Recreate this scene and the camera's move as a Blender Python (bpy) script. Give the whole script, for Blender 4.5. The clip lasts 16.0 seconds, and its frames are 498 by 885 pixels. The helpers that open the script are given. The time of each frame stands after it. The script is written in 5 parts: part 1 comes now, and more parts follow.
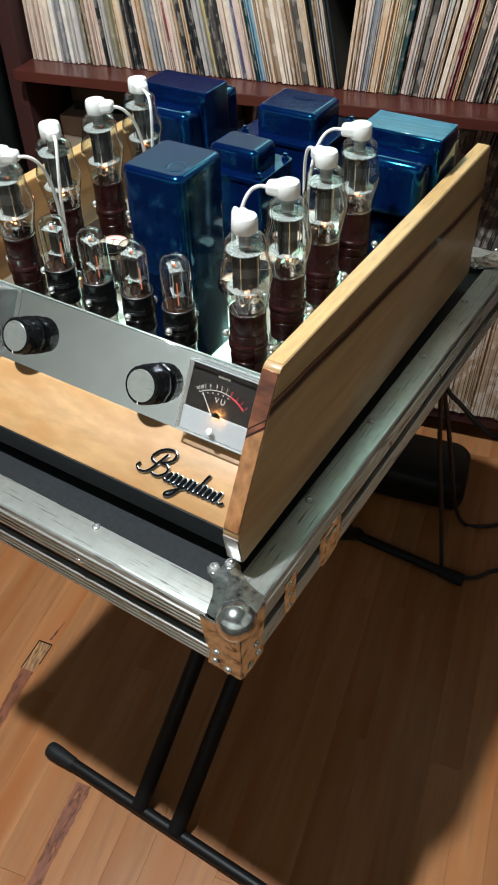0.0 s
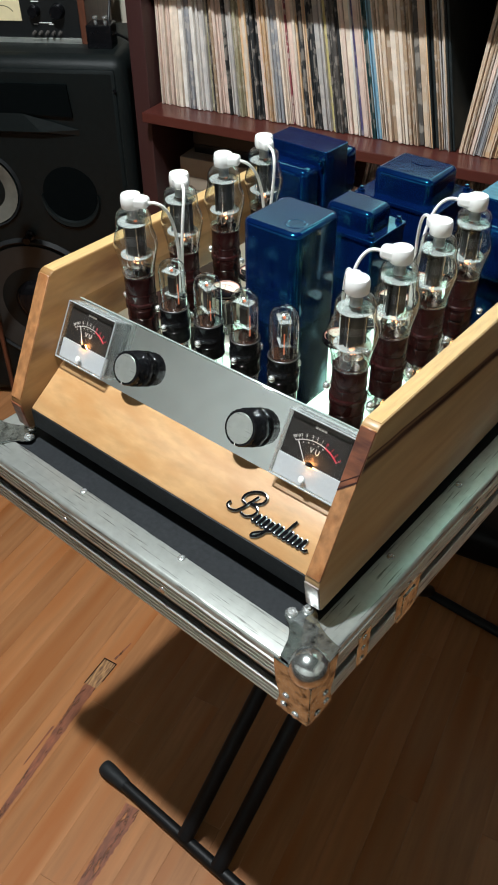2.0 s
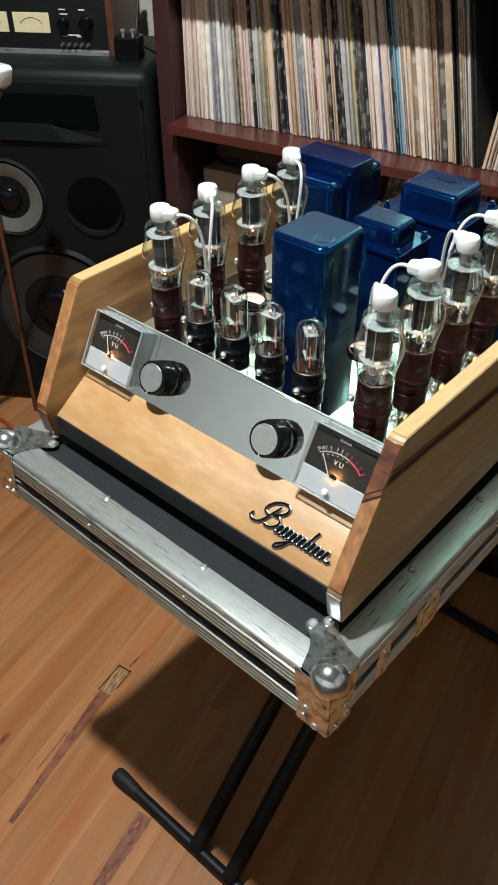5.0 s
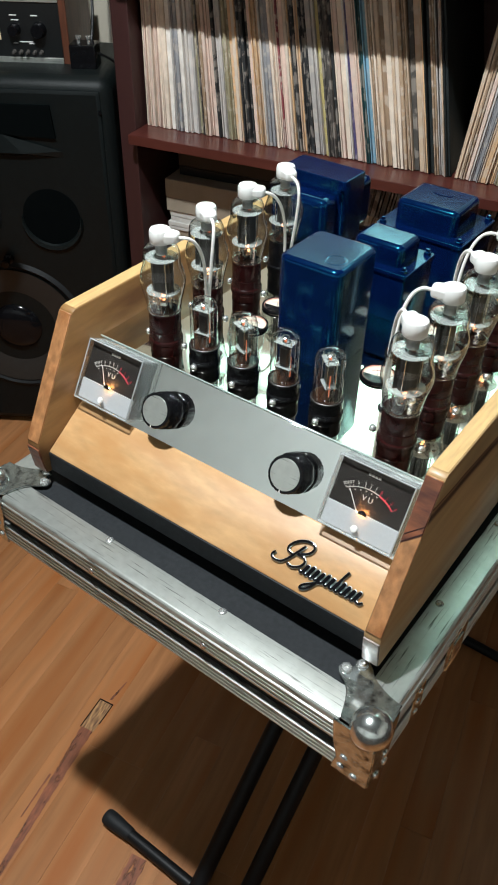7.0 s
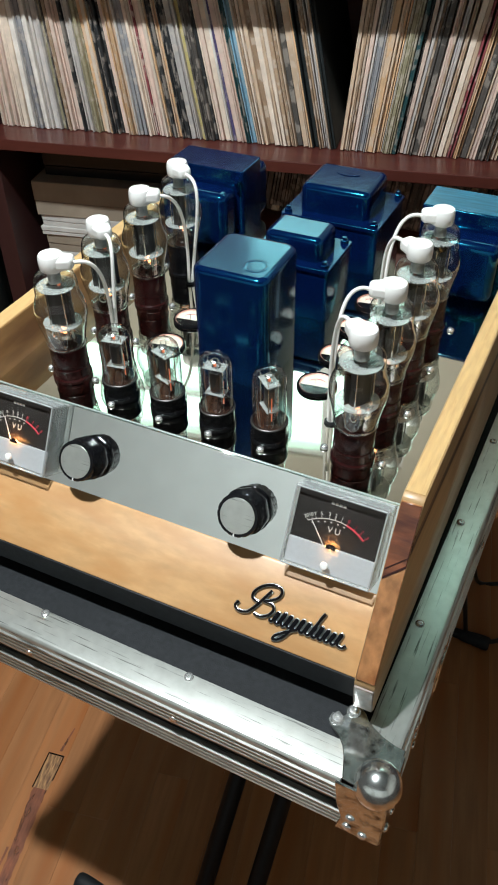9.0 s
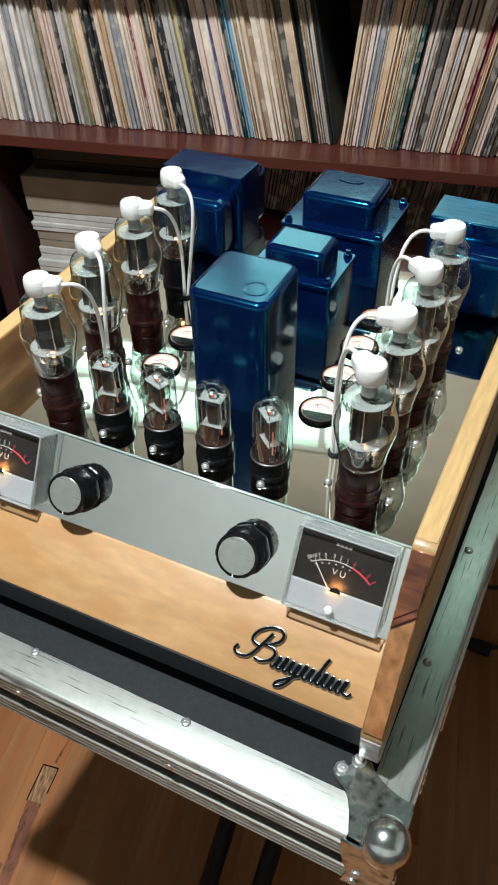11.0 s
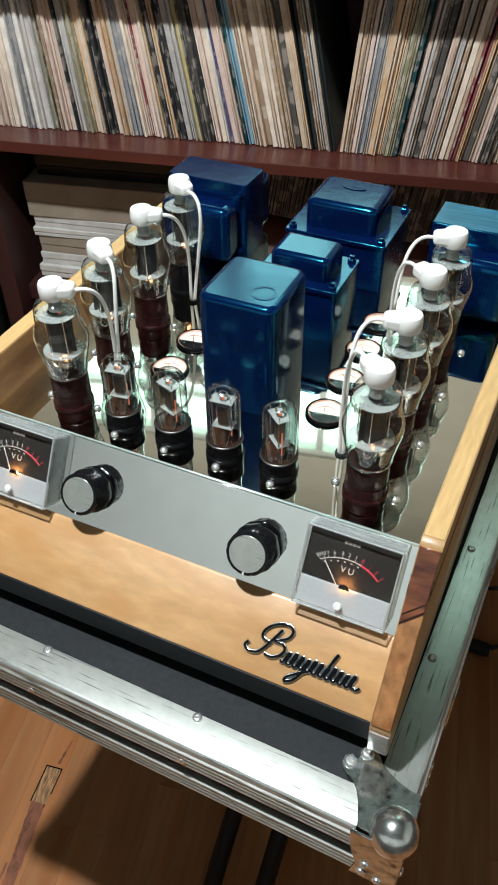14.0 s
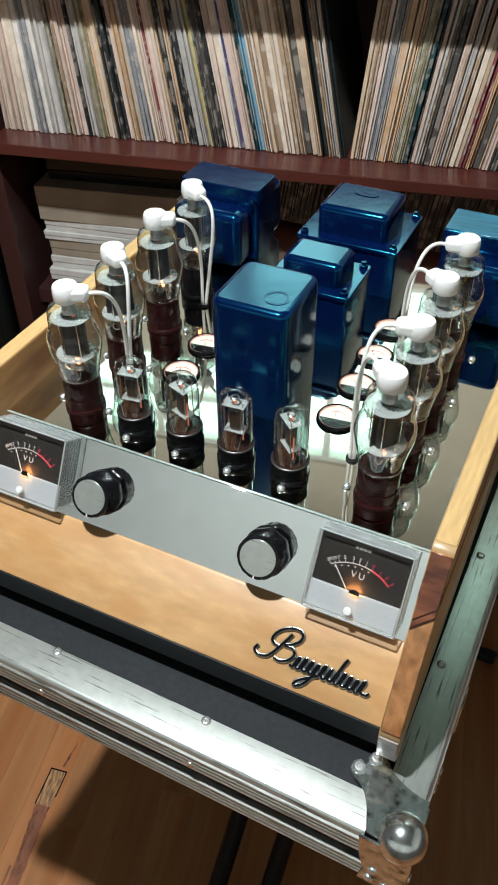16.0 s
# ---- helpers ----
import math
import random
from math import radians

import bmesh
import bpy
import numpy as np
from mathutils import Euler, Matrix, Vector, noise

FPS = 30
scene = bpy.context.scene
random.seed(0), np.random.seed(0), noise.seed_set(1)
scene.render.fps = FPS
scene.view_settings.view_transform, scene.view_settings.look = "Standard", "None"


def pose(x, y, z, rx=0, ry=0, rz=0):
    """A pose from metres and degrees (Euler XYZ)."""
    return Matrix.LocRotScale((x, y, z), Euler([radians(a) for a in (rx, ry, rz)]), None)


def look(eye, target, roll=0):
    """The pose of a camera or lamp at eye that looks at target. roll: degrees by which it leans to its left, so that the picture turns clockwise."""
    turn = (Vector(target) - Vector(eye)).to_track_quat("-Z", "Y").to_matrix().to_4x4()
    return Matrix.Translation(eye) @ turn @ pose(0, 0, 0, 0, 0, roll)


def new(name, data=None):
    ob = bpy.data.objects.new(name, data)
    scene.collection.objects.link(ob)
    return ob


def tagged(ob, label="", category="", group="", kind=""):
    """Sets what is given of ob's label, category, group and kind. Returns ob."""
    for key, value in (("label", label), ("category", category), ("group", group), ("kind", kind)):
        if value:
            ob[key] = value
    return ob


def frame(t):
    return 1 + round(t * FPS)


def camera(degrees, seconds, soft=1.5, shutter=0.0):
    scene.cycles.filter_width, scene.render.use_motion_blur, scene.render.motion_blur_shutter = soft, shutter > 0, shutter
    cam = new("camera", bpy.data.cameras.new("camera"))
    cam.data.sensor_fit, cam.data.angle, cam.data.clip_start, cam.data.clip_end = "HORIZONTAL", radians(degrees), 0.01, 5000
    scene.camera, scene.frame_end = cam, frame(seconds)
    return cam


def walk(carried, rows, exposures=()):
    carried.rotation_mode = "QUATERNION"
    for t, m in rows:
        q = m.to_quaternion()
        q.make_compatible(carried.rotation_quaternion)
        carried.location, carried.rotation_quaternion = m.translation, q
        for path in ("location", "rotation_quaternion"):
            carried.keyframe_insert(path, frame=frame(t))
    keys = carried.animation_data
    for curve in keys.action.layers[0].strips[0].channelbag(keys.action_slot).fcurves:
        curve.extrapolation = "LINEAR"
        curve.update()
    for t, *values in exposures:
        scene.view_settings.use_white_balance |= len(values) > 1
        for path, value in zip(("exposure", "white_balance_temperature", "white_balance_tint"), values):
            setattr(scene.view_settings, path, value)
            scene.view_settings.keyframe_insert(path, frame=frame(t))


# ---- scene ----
cam = camera(34.78, 16.0, 1.9)
EXPOSURES = [(0, 0.30), (6.5, 0.27), (8.0, 0.13), (16.0, 0.11)]
PATH = [
    (0, (0.4881, -0.5025, 1.3637), (0.2483, -0.1356, 0.9539), -2.05),
    (0.5, (0.5100, -0.4999, 1.3662), (0.2447, -0.1479, 0.9591), -4.29),
    (1, (0.5045, -0.4995, 1.3706), (0.2335, -0.1504, 0.9647), -3.21),
    (1.5, (0.4874, -0.5114, 1.3818), (0.2025, -0.1633, 0.9847), -1.57),
    (2, (0.4797, -0.5221, 1.3885), (0.1847, -0.1728, 1.0000), -0.67),
    (2.5, (0.4783, -0.5308, 1.3908), (0.1755, -0.1824, 1.0074), -0.69),
    (3, (0.4773, -0.5309, 1.3906), (0.1738, -0.1828, 1.0075), -0.61),
    (3.5, (0.4757, -0.5302, 1.3921), (0.1707, -0.1843, 1.0084), -0.55),
    (4, (0.4743, -0.5363, 1.3941), (0.1695, -0.1896, 1.0108), -0.23),
    (6.3, (0.4713, -0.5273, 1.3862), (0.1666, -0.1790, 1.0043), -0.67),
    (6.5, (0.4566, -0.5272, 1.3830), (0.1644, -0.1678, 1.0016), -0.23),
    (7, (0.3778, -0.5382, 1.3896), (0.1074, -0.1621, 1.0084), 1.23),
    (7.5, (0.3393, -0.5305, 1.3826), (0.1040, -0.1320, 1.0007), 0.48),
    (8, (0.3159, -0.5295, 1.3746), (0.1029, -0.1196, 0.9917), -1.32),
    (8.5, (0.3033, -0.5029, 1.3716), (0.1009, -0.0928, 0.9833), -1.11),
    (10.8, (0.2624, -0.4219, 1.3809), (0.0658, -0.0239, 0.9772), -1.29),
    (11, (0.2641, -0.4210, 1.3809), (0.0709, -0.0221, 0.9765), -0.99),
    (11.5, (0.2719, -0.4243, 1.3831), (0.0813, -0.0242, 0.9786), -1.32),
    (12, (0.2766, -0.4264, 1.3863), (0.0907, -0.0252, 0.9808), -1.43),
    (12.5, (0.2807, -0.4291, 1.3871), (0.0975, -0.0251, 0.9830), -1.41),
    (13, (0.2770, -0.4298, 1.3888), (0.0937, -0.0251, 0.9856), -1.47),
    (13.5, (0.2634, -0.4359, 1.3906), (0.0774, -0.0318, 0.9880), -0.73),
    (14, (0.2584, -0.4389, 1.3897), (0.0682, -0.0362, 0.9877), -0.74),
    (14.5, (0.2605, -0.4356, 1.3889), (0.0677, -0.0327, 0.9883), -0.90),
    (15, (0.2580, -0.4375, 1.3894), (0.0654, -0.0345, 0.9887), -0.84),
    (15.5, (0.2554, -0.4416, 1.3896), (0.0619, -0.0386, 0.9894), -0.55),
    (16, (0.2540, -0.4433, 1.3903), (0.0595, -0.0396, 0.9913), -0.47),
]
walk(cam, [(t, look(e, g, r)) for t, e, g, r in PATH], EXPOSURES)

# ---- light ----
ROOM = Matrix.Rotation(radians(12), 4, "Z")


world = bpy.data.worlds.new("world")
scene.world = world
world.use_nodes = True
world.node_tree.nodes["Background"].inputs["Color"].default_value = (0.75, 0.85, 1.0, 1)
world.node_tree.nodes["Background"].inputs["Strength"].default_value = 0.3


def lamp(name, m, watts, size, colour, shape="DISK", size_y=None):
    data = bpy.data.lights.new(name, "AREA")
    data.energy, data.shape, data.size, data.color = watts, shape, size, colour
    if size_y:
        data.size_y = size_y
    ob = new(name, data)
    ob.matrix_world = m
    return ob


lamp("ceiling_lamp", pose(-0.190, -0.303, 2.52), 48, 0.07, (0.93, 1.0, 1.03))

# ---- materials ----


def mat(name, base, rough=0.5, metal=0.0, vary=0.15, scale=60.0, bump=0.0, bump_scale=300.0, stretch=(1, 1, 1), coat=0.0,
        dark=None, dark_at=0.62, dark_scale=9.0, rand=0.0, rough_vary=0.1):
    """Colour with grain and blotches at two sizes, uneven gloss and fine relief."""
    m = bpy.data.materials.new(name)
    m.use_nodes = True
    nt = m.node_tree
    n, l = nt.nodes, nt.links
    b = n["Principled BSDF"]
    b.inputs["Metallic"].default_value = metal
    b.inputs["Coat Weight"].default_value = coat
    b.inputs["Coat Roughness"].default_value = 0.06
    co = n.new("ShaderNodeTexCoord")
    mp = n.new("ShaderNodeMapping")
    mp.inputs["Scale"].default_value = stretch
    l.new(co.outputs["Object"], mp.inputs["Vector"])
    vec = mp.outputs["Vector"]
    if rand:
        info = n.new("ShaderNodeObjectInfo")
        mv = n.new("ShaderNodeVectorMath")
        mv.operation = "MULTIPLY_ADD"
        cmb = n.new("ShaderNodeCombineXYZ")
        for k in range(3):
            l.new(info.outputs["Random"], cmb.inputs[k])
        mv.inputs[1].default_value = (37, 53, 71)
        l.new(cmb.outputs[0], mv.inputs[0])
        l.new(vec, mv.inputs[2])
        vec = mv.outputs[0]
    n1, n2 = n.new("ShaderNodeTexNoise"), n.new("ShaderNodeTexNoise")
    n1.inputs["Scale"].default_value, n1.inputs["Detail"].default_value = scale, 6
    n2.inputs["Scale"].default_value, n2.inputs["Detail"].default_value = dark_scale, 4
    for q in (n1, n2):
        l.new(vec, q.inputs["Vector"])
    ramp = n.new("ShaderNodeValToRGB")
    lo = [c * (1 - vary) for c in base]
    hi = [min(1, c * (1 + vary)) for c in base]
    ramp.color_ramp.elements[0].position, ramp.color_ramp.elements[0].color = 0.3, (*lo, 1)
    ramp.color_ramp.elements[1].position, ramp.color_ramp.elements[1].color = 0.7, (*hi, 1)
    l.new(n1.outputs["Fac"], ramp.inputs["Fac"])
    out = ramp.outputs["Color"]
    mix = n.new("ShaderNodeMix")
    mix.data_type = "RGBA"
    r2 = n.new("ShaderNodeValToRGB")
    r2.color_ramp.elements[0].position = dark_at - 0.12
    r2.color_ramp.elements[1].position = dark_at + 0.12
    l.new(n2.outputs["Fac"], r2.inputs["Fac"])
    l.new(r2.outputs["Color"], mix.inputs["Factor"])
    l.new(out, mix.inputs["A"])
    mix.inputs["B"].default_value = (*(dark or [c * (1 - 0.8 * vary) for c in base]), 1)
    out = mix.outputs["Result"]
    if rand:
        hsv = n.new("ShaderNodeHueSaturation")
        mr = n.new("ShaderNodeMapRange")
        mr.inputs["To Min"].default_value, mr.inputs["To Max"].default_value = 1 - rand, 1 + rand
        l.new(info.outputs["Random"], mr.inputs["Value"])
        l.new(mr.outputs["Result"], hsv.inputs["Value"])
        l.new(out, hsv.inputs["Color"])
        out = hsv.outputs["Color"]
    l.new(out, b.inputs["Base Color"])
    rr = n.new("ShaderNodeMapRange")
    rr.inputs["To Min"].default_value = max(0.02, rough * (1 - rough_vary))
    rr.inputs["To Max"].default_value = min(1, rough * (1 + rough_vary))
    l.new(n2.outputs["Fac"], rr.inputs["Value"])
    l.new(rr.outputs["Result"], b.inputs["Roughness"])
    if bump:
        n3 = n.new("ShaderNodeTexNoise")
        n3.inputs["Scale"].default_value, n3.inputs["Detail"].default_value = bump_scale, 5
        l.new(vec, n3.inputs["Vector"])
        bp = n.new("ShaderNodeBump")
        bp.inputs["Strength"].default_value, bp.inputs["Distance"].default_value = bump, 0.001
        l.new(n3.outputs["Fac"], bp.inputs["Height"])
        l.new(bp.outputs["Normal"], b.inputs["Normal"])
    return m


def glow(name, colour, strength):
    m = bpy.data.materials.new(name)
    m.use_nodes = True
    b = m.node_tree.nodes["Principled BSDF"]
    b.inputs["Base Color"].default_value = (*[0.5 * c for c in colour], 1)
    b.inputs["Emission Color"].default_value = (*colour, 1)
    b.inputs["Emission Strength"].default_value = strength
    return m


def thin_glass(name, tint=(0.93, 0.97, 0.96), gloss=1.0, rough=0.02):
    """A thin clear wall: what lies behind shows through, with gloss that grows towards the rim."""
    m = bpy.data.materials.new(name)
    m.use_nodes = True
    nt = m.node_tree
    n, l = nt.nodes, nt.links
    n.remove(n["Principled BSDF"])
    tr, gl, mx, lw = (n.new("ShaderNodeBsdfTransparent"), n.new("ShaderNodeBsdfGlossy"), n.new("ShaderNodeMixShader"),
                      n.new("ShaderNodeLayerWeight"))
    tr.inputs["Color"].default_value = (*tint, 1)
    gl.inputs["Roughness"].default_value = rough
    power, mul = n.new("ShaderNodeMath"), n.new("ShaderNodeMath")
    power.operation, mul.operation, mul.use_clamp = "POWER", "MULTIPLY_ADD", True
    lw.inputs["Blend"].default_value = 0.5
    l.new(lw.outputs["Facing"], power.inputs[0])
    power.inputs[1].default_value = 2.6
    l.new(power.outputs[0], mul.inputs[0])
    mul.inputs[1].default_value, mul.inputs[2].default_value = 0.70 * gloss, 0.05 * gloss
    l.new(mul.outputs[0], mx.inputs[0])
    l.new(tr.outputs[0], mx.inputs[1])
    l.new(gl.outputs[0], mx.inputs[2])
    l.new(mx.outputs[0], n["Material Output"].inputs["Surface"])
    return m


def wood_streak(m, y0, z0, slope, colour, narrow=80):
    """Adds a dark heartwood streak, wavering along the length of the board."""
    n, l = m.node_tree.nodes, m.node_tree.links
    b = n["Principled BSDF"]
    src = b.inputs["Base Color"].links[0].from_socket
    co = n.new("ShaderNodeTexCoord")
    sep = n.new("ShaderNodeSeparateXYZ")
    l.new(co.outputs["Object"], sep.inputs[0])
    wv = n.new("ShaderNodeTexNoise")
    wv.inputs["Scale"].default_value, wv.inputs["Detail"].default_value = 6, 3
    l.new(co.outputs["Object"], wv.inputs["Vector"])

    def math_node(op, a, c=None):
        q = n.new("ShaderNodeMath")
        q.operation = op
        for k, v in enumerate((a, c)):
            if v is None:
                continue
            if isinstance(v, (int, float)):
                q.inputs[k].default_value = v
            else:
                l.new(v, q.inputs[k])
        return q.outputs[0]

    line = math_node("ADD", math_node("MULTIPLY", math_node("SUBTRACT", sep.outputs["Y"], y0), slope), z0)
    line = math_node("ADD", line, math_node("MULTIPLY", math_node("SUBTRACT", wv.outputs["Fac"], 0.5), 0.014))
    off = math_node("ABSOLUTE", math_node("SUBTRACT", sep.outputs["Z"], line))
    ramp = n.new("ShaderNodeValToRGB")
    ramp.color_ramp.elements[0].position, ramp.color_ramp.elements[0].color = 0.12, (1, 1, 1, 1)
    ramp.color_ramp.elements[1].position, ramp.color_ramp.elements[1].color = 0.50, (0, 0, 0, 1)
    l.new(math_node("MULTIPLY", off, narrow), ramp.inputs["Fac"])
    mix = n.new("ShaderNodeMix")
    mix.data_type = "RGBA"
    l.new(ramp.outputs["Color"], mix.inputs["Factor"])
    l.new(src, mix.inputs["A"])
    mix.inputs["B"].default_value = (*colour, 1)
    l.new(mix.outputs["Result"], b.inputs["Base Color"])
    return m


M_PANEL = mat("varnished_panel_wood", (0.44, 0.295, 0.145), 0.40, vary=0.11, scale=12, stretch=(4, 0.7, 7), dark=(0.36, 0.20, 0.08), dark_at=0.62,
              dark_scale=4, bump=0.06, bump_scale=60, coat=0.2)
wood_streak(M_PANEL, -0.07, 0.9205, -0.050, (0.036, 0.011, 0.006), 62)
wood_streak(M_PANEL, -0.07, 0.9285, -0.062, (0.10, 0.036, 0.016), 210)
# left side's wood: no streak, and darkened for the shade on its inner face
M_PANEL_PLAIN = mat("darkened_panel_wood", (0.27, 0.140, 0.050), 0.38, vary=0.22, scale=16, stretch=(4, 0.9, 4), dark=(0.13, 0.055, 0.018), dark_at=0.58,
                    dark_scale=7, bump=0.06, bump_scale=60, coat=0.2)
M_EDGETOP = mat("pale_panel_edge", (0.53, 0.335, 0.14), 0.4, vary=0.12, scale=60, stretch=(5, 0.6, 5), dark=(0.38, 0.20, 0.075), dark_at=0.68, dark_scale=38, bump=0.1, bump_scale=90)
M_TOE = mat("varnished_toe", (0.13, 0.075, 0.05), 0.42, vary=0.5, scale=90, coat=0.2, dark=(0.30, 0.27, 0.24), dark_at=0.55, dark_scale=50)
# teal streaks paint a bright reflection onto one blue transformer top
M_TEALSHEEN = mat("painted_teal_sheen", (0.020, 0.13, 0.20), 0.22, vary=0.35, scale=30, stretch=(1, 9, 1), bump=0.1, bump_scale=120)
M_BURNT = mat("burnt_red_edge", (0.165, 0.053, 0.023), 0.32, vary=0.4, scale=30, stretch=(1, 3, 4), dark=(0.060, 0.015, 0.009), dark_at=0.55, dark_scale=26, coat=0.3, bump=0.3, bump_scale=50)
M_EDGERED = mat("red_brown_panel_edge", (0.39, 0.175, 0.068), 0.32, vary=0.35, scale=40, stretch=(3, 2, 2), dark=(0.22, 0.070, 0.020), dark_at=0.62, dark_scale=18, bump=0.1, bump_scale=90, coat=0.3)
M_FRONT = mat("honey_front_wood", (0.475, 0.275, 0.122), 0.36, vary=0.14, scale=55, stretch=(0.8, 2.2, 2.2), dark=(0.43, 0.222, 0.085), dark_at=0.56, dark_scale=22,
              bump=0.04, bump_scale=120, coat=0.25)
M_MIRROR = mat("polished_steel", (0.72, 0.695, 0.61), 0.035, 1.0, vary=0.02, scale=8, rough_vary=0.4)
M_FACE = mat("polished_faceplate", (0.90, 0.94, 0.92), 0.045, 1.0, vary=0.02, scale=6, rough_vary=0.3)
M_EDGE = mat("plate_edge_glint", (0.70, 0.84, 0.79), 0.30, 0.6, vary=0.05)
M_BLUE = mat("blue_enamel", (0.0010, 0.0064, 0.041), 0.14, vary=0.25, scale=50, bump=0.22, bump_scale=48, rough_vary=0.4)
M_BLUE.node_tree.nodes["Principled BSDF"].inputs["Specular Tint"].default_value = (0.05, 0.62, 0.88, 1)
M_BLUE.node_tree.nodes["Principled BSDF"].inputs["IOR"].default_value = 1.8
M_BLUE.node_tree.nodes["Principled BSDF"].inputs["Specular IOR Level"].default_value = 0.66
M_ALU = mat("brushed_aluminium", (0.575, 0.59, 0.55), 0.30, 0.78, vary=0.07, rough_vary=0.12, scale=90, bump=0.05, bump_scale=400, dark=(0.47, 0.48, 0.44), dark_at=0.70, dark_scale=30)


def brushed(m):
    """Fine grooves along the object's x axis spread the gloss across them."""
    n, l = m.node_tree.nodes, m.node_tree.links
    across = n.new("ShaderNodeVectorTransform")
    across.vector_type, across.convert_from, across.convert_to = "VECTOR", "OBJECT", "WORLD"
    across.inputs[0].default_value = (0, 1, 0.15)
    n["Principled BSDF"].inputs["Anisotropic"].default_value = 0.25
    l.new(across.outputs[0], n["Principled BSDF"].inputs["Tangent"])


brushed(M_ALU)


def scratched(m, colour, at):
    """Long dark scratches and pits, drawn out along the object's x axis."""
    n, l = m.node_tree.nodes, m.node_tree.links
    b = n["Principled BSDF"]
    old = b.inputs["Base Color"].links[0].from_socket
    co, mp, ns, ramp, mx = (n.new("ShaderNodeTexCoord"), n.new("ShaderNodeMapping"), n.new("ShaderNodeTexNoise"), n.new("ShaderNodeValToRGB"), n.new("ShaderNodeMix"))
    mp.inputs["Scale"].default_value = (0.045, 1, 1)
    ns.inputs["Scale"].default_value, ns.inputs["Detail"].default_value = 420, 7
    ramp.color_ramp.elements[0].position, ramp.color_ramp.elements[1].position = at, at + 0.10
    mx.data_type = "RGBA"
    l.new(co.outputs["Object"], mp.inputs["Vector"])
    l.new(mp.outputs["Vector"], ns.inputs["Vector"])
    l.new(ns.outputs["Fac"], ramp.inputs["Fac"])
    l.new(ramp.outputs["Color"], mx.inputs["Factor"])
    l.new(old, mx.inputs["A"])
    mx.inputs["B"].default_value = (*colour, 1)
    l.new(mx.outputs["Result"], b.inputs["Base Color"])


scratched(M_ALU, (0.15, 0.155, 0.14), 0.585)
M_STEEL = mat("worn_steel", (0.66, 0.71, 0.68), 0.15, 0.94, vary=0.20, scale=130, dark=(0.070, 0.060, 0.050), dark_at=0.60, dark_scale=110, bump=0.42, bump_scale=42, rough_vary=0.6)
M_BALL = mat("worn_chrome_cap", (0.74, 0.77, 0.74), 0.19, 0.95, vary=0.18, scale=90, dark=(0.20, 0.18, 0.16), dark_at=0.64, dark_scale=70, bump=0.3, bump_scale=50, rough_vary=0.6)
M_CHROME = mat("bright_screw_metal", (0.72, 0.73, 0.71), 0.24, 0.8, vary=0.05)
M_PEWTER = mat("dull_badge_metal", (0.30, 0.33, 0.33), 0.30, 0.9, vary=0.25, scale=200)
M_BED = mat("black_laminate", (0.014, 0.016, 0.018), 0.55, vary=0.3, scale=200, bump=0.2, bump_scale=900)
M_BLACK = mat("black_plastic", (0.005, 0.005, 0.006), 0.13, vary=0.2, scale=80)
M_BLACK.node_tree.nodes["Principled BSDF"].inputs["Specular IOR Level"].default_value = 0.22
M_RUBBER = mat("black_rubber", (0.012, 0.013, 0.014), 0.6, vary=0.2, scale=120, bump=0.2)
M_DARKTUBE = mat("black_powder_coat", (0.006, 0.006, 0.0065), 0.45, vary=0.2, scale=150, bump=0.1, bump_scale=500)
M_BROWN = mat("brown_tube_base", (0.021, 0.0042, 0.0040), 0.22, vary=0.2, scale=40)
M_BROWN.node_tree.nodes["Principled BSDF"].inputs["Specular IOR Level"].default_value = 0.3
M_CERAMIC = mat("white_ceramic", (0.80, 0.79, 0.76), 0.30, vary=0.03, scale=30, coat=0.3)
M_WIRE = mat("white_silicone_wire", (0.76, 0.74, 0.70), 0.5, vary=0.04)
M_ANODE = mat("dark_anode", (0.060, 0.056, 0.054), 0.36, 0.6, vary=0.35, scale=60, stretch=(3, 3, 0.4))
M_PIN = mat("grey_cap_pin", (0.42, 0.42, 0.41), 0.30, 0.8, vary=0.1)
M_SMEAR = mat("dark_gold_getter_smear", (0.16, 0.115, 0.06), 0.12, 0.9, vary=0.5, scale=90, dark=(0.015, 0.012, 0.010), dark_at=0.52, dark_scale=120)
M_SMEAR.node_tree.nodes["Principled BSDF"].inputs["Alpha"].default_value = 0.75
M_AMBER = mat("warm_brown_wafer", (0.028, 0.013, 0.009), 0.15, vary=0.4, scale=150)
M_MICA = mat("mica", (0.50, 0.52, 0.50), 0.18, vary=0.08, scale=100)
M_MICA.node_tree.nodes["Principled BSDF"].inputs["Alpha"].default_value = 0.43
M_FLASH = mat("silver_getter_flash", (0.50, 0.45, 0.38), 0.09, 1.0, vary=0.4, scale=40, dark=(0.05, 0.04, 0.03), dark_at=0.55, dark_scale=60)
M_FLASH.node_tree.nodes["Principled BSDF"].inputs["Alpha"].default_value = 0.11
M_GETTER = mat("silver_getter", (0.72, 0.69, 0.64), 0.17, 0.95, vary=0.2)
M_HEATER = glow("hot_cathode", (1.0, 0.26, 0.12), 0.4)
M_CATHODE = glow("bright_cathode", (1.0, 0.36, 0.15), 7.0)
M_GLASS = thin_glass("tube_glass", (0.925, 0.965, 0.95), 1.6)
M_ACRYL = thin_glass("clear_acrylic", (0.97, 0.98, 0.98), 0.30, 0.03)
M_METERGLASS = thin_glass("meter_glass", (0.95, 0.96, 0.96), 0.32, 0.06)
M_ACRYL_EDGE = mat("acrylic_edge", (0.36, 0.38, 0.38), 0.12, vary=0.1, coat=1.0)
M_ACRYL_WALL = mat("whitened_acrylic_wall", (0.80, 0.83, 0.82), 0.10, vary=0.05, scale=60)
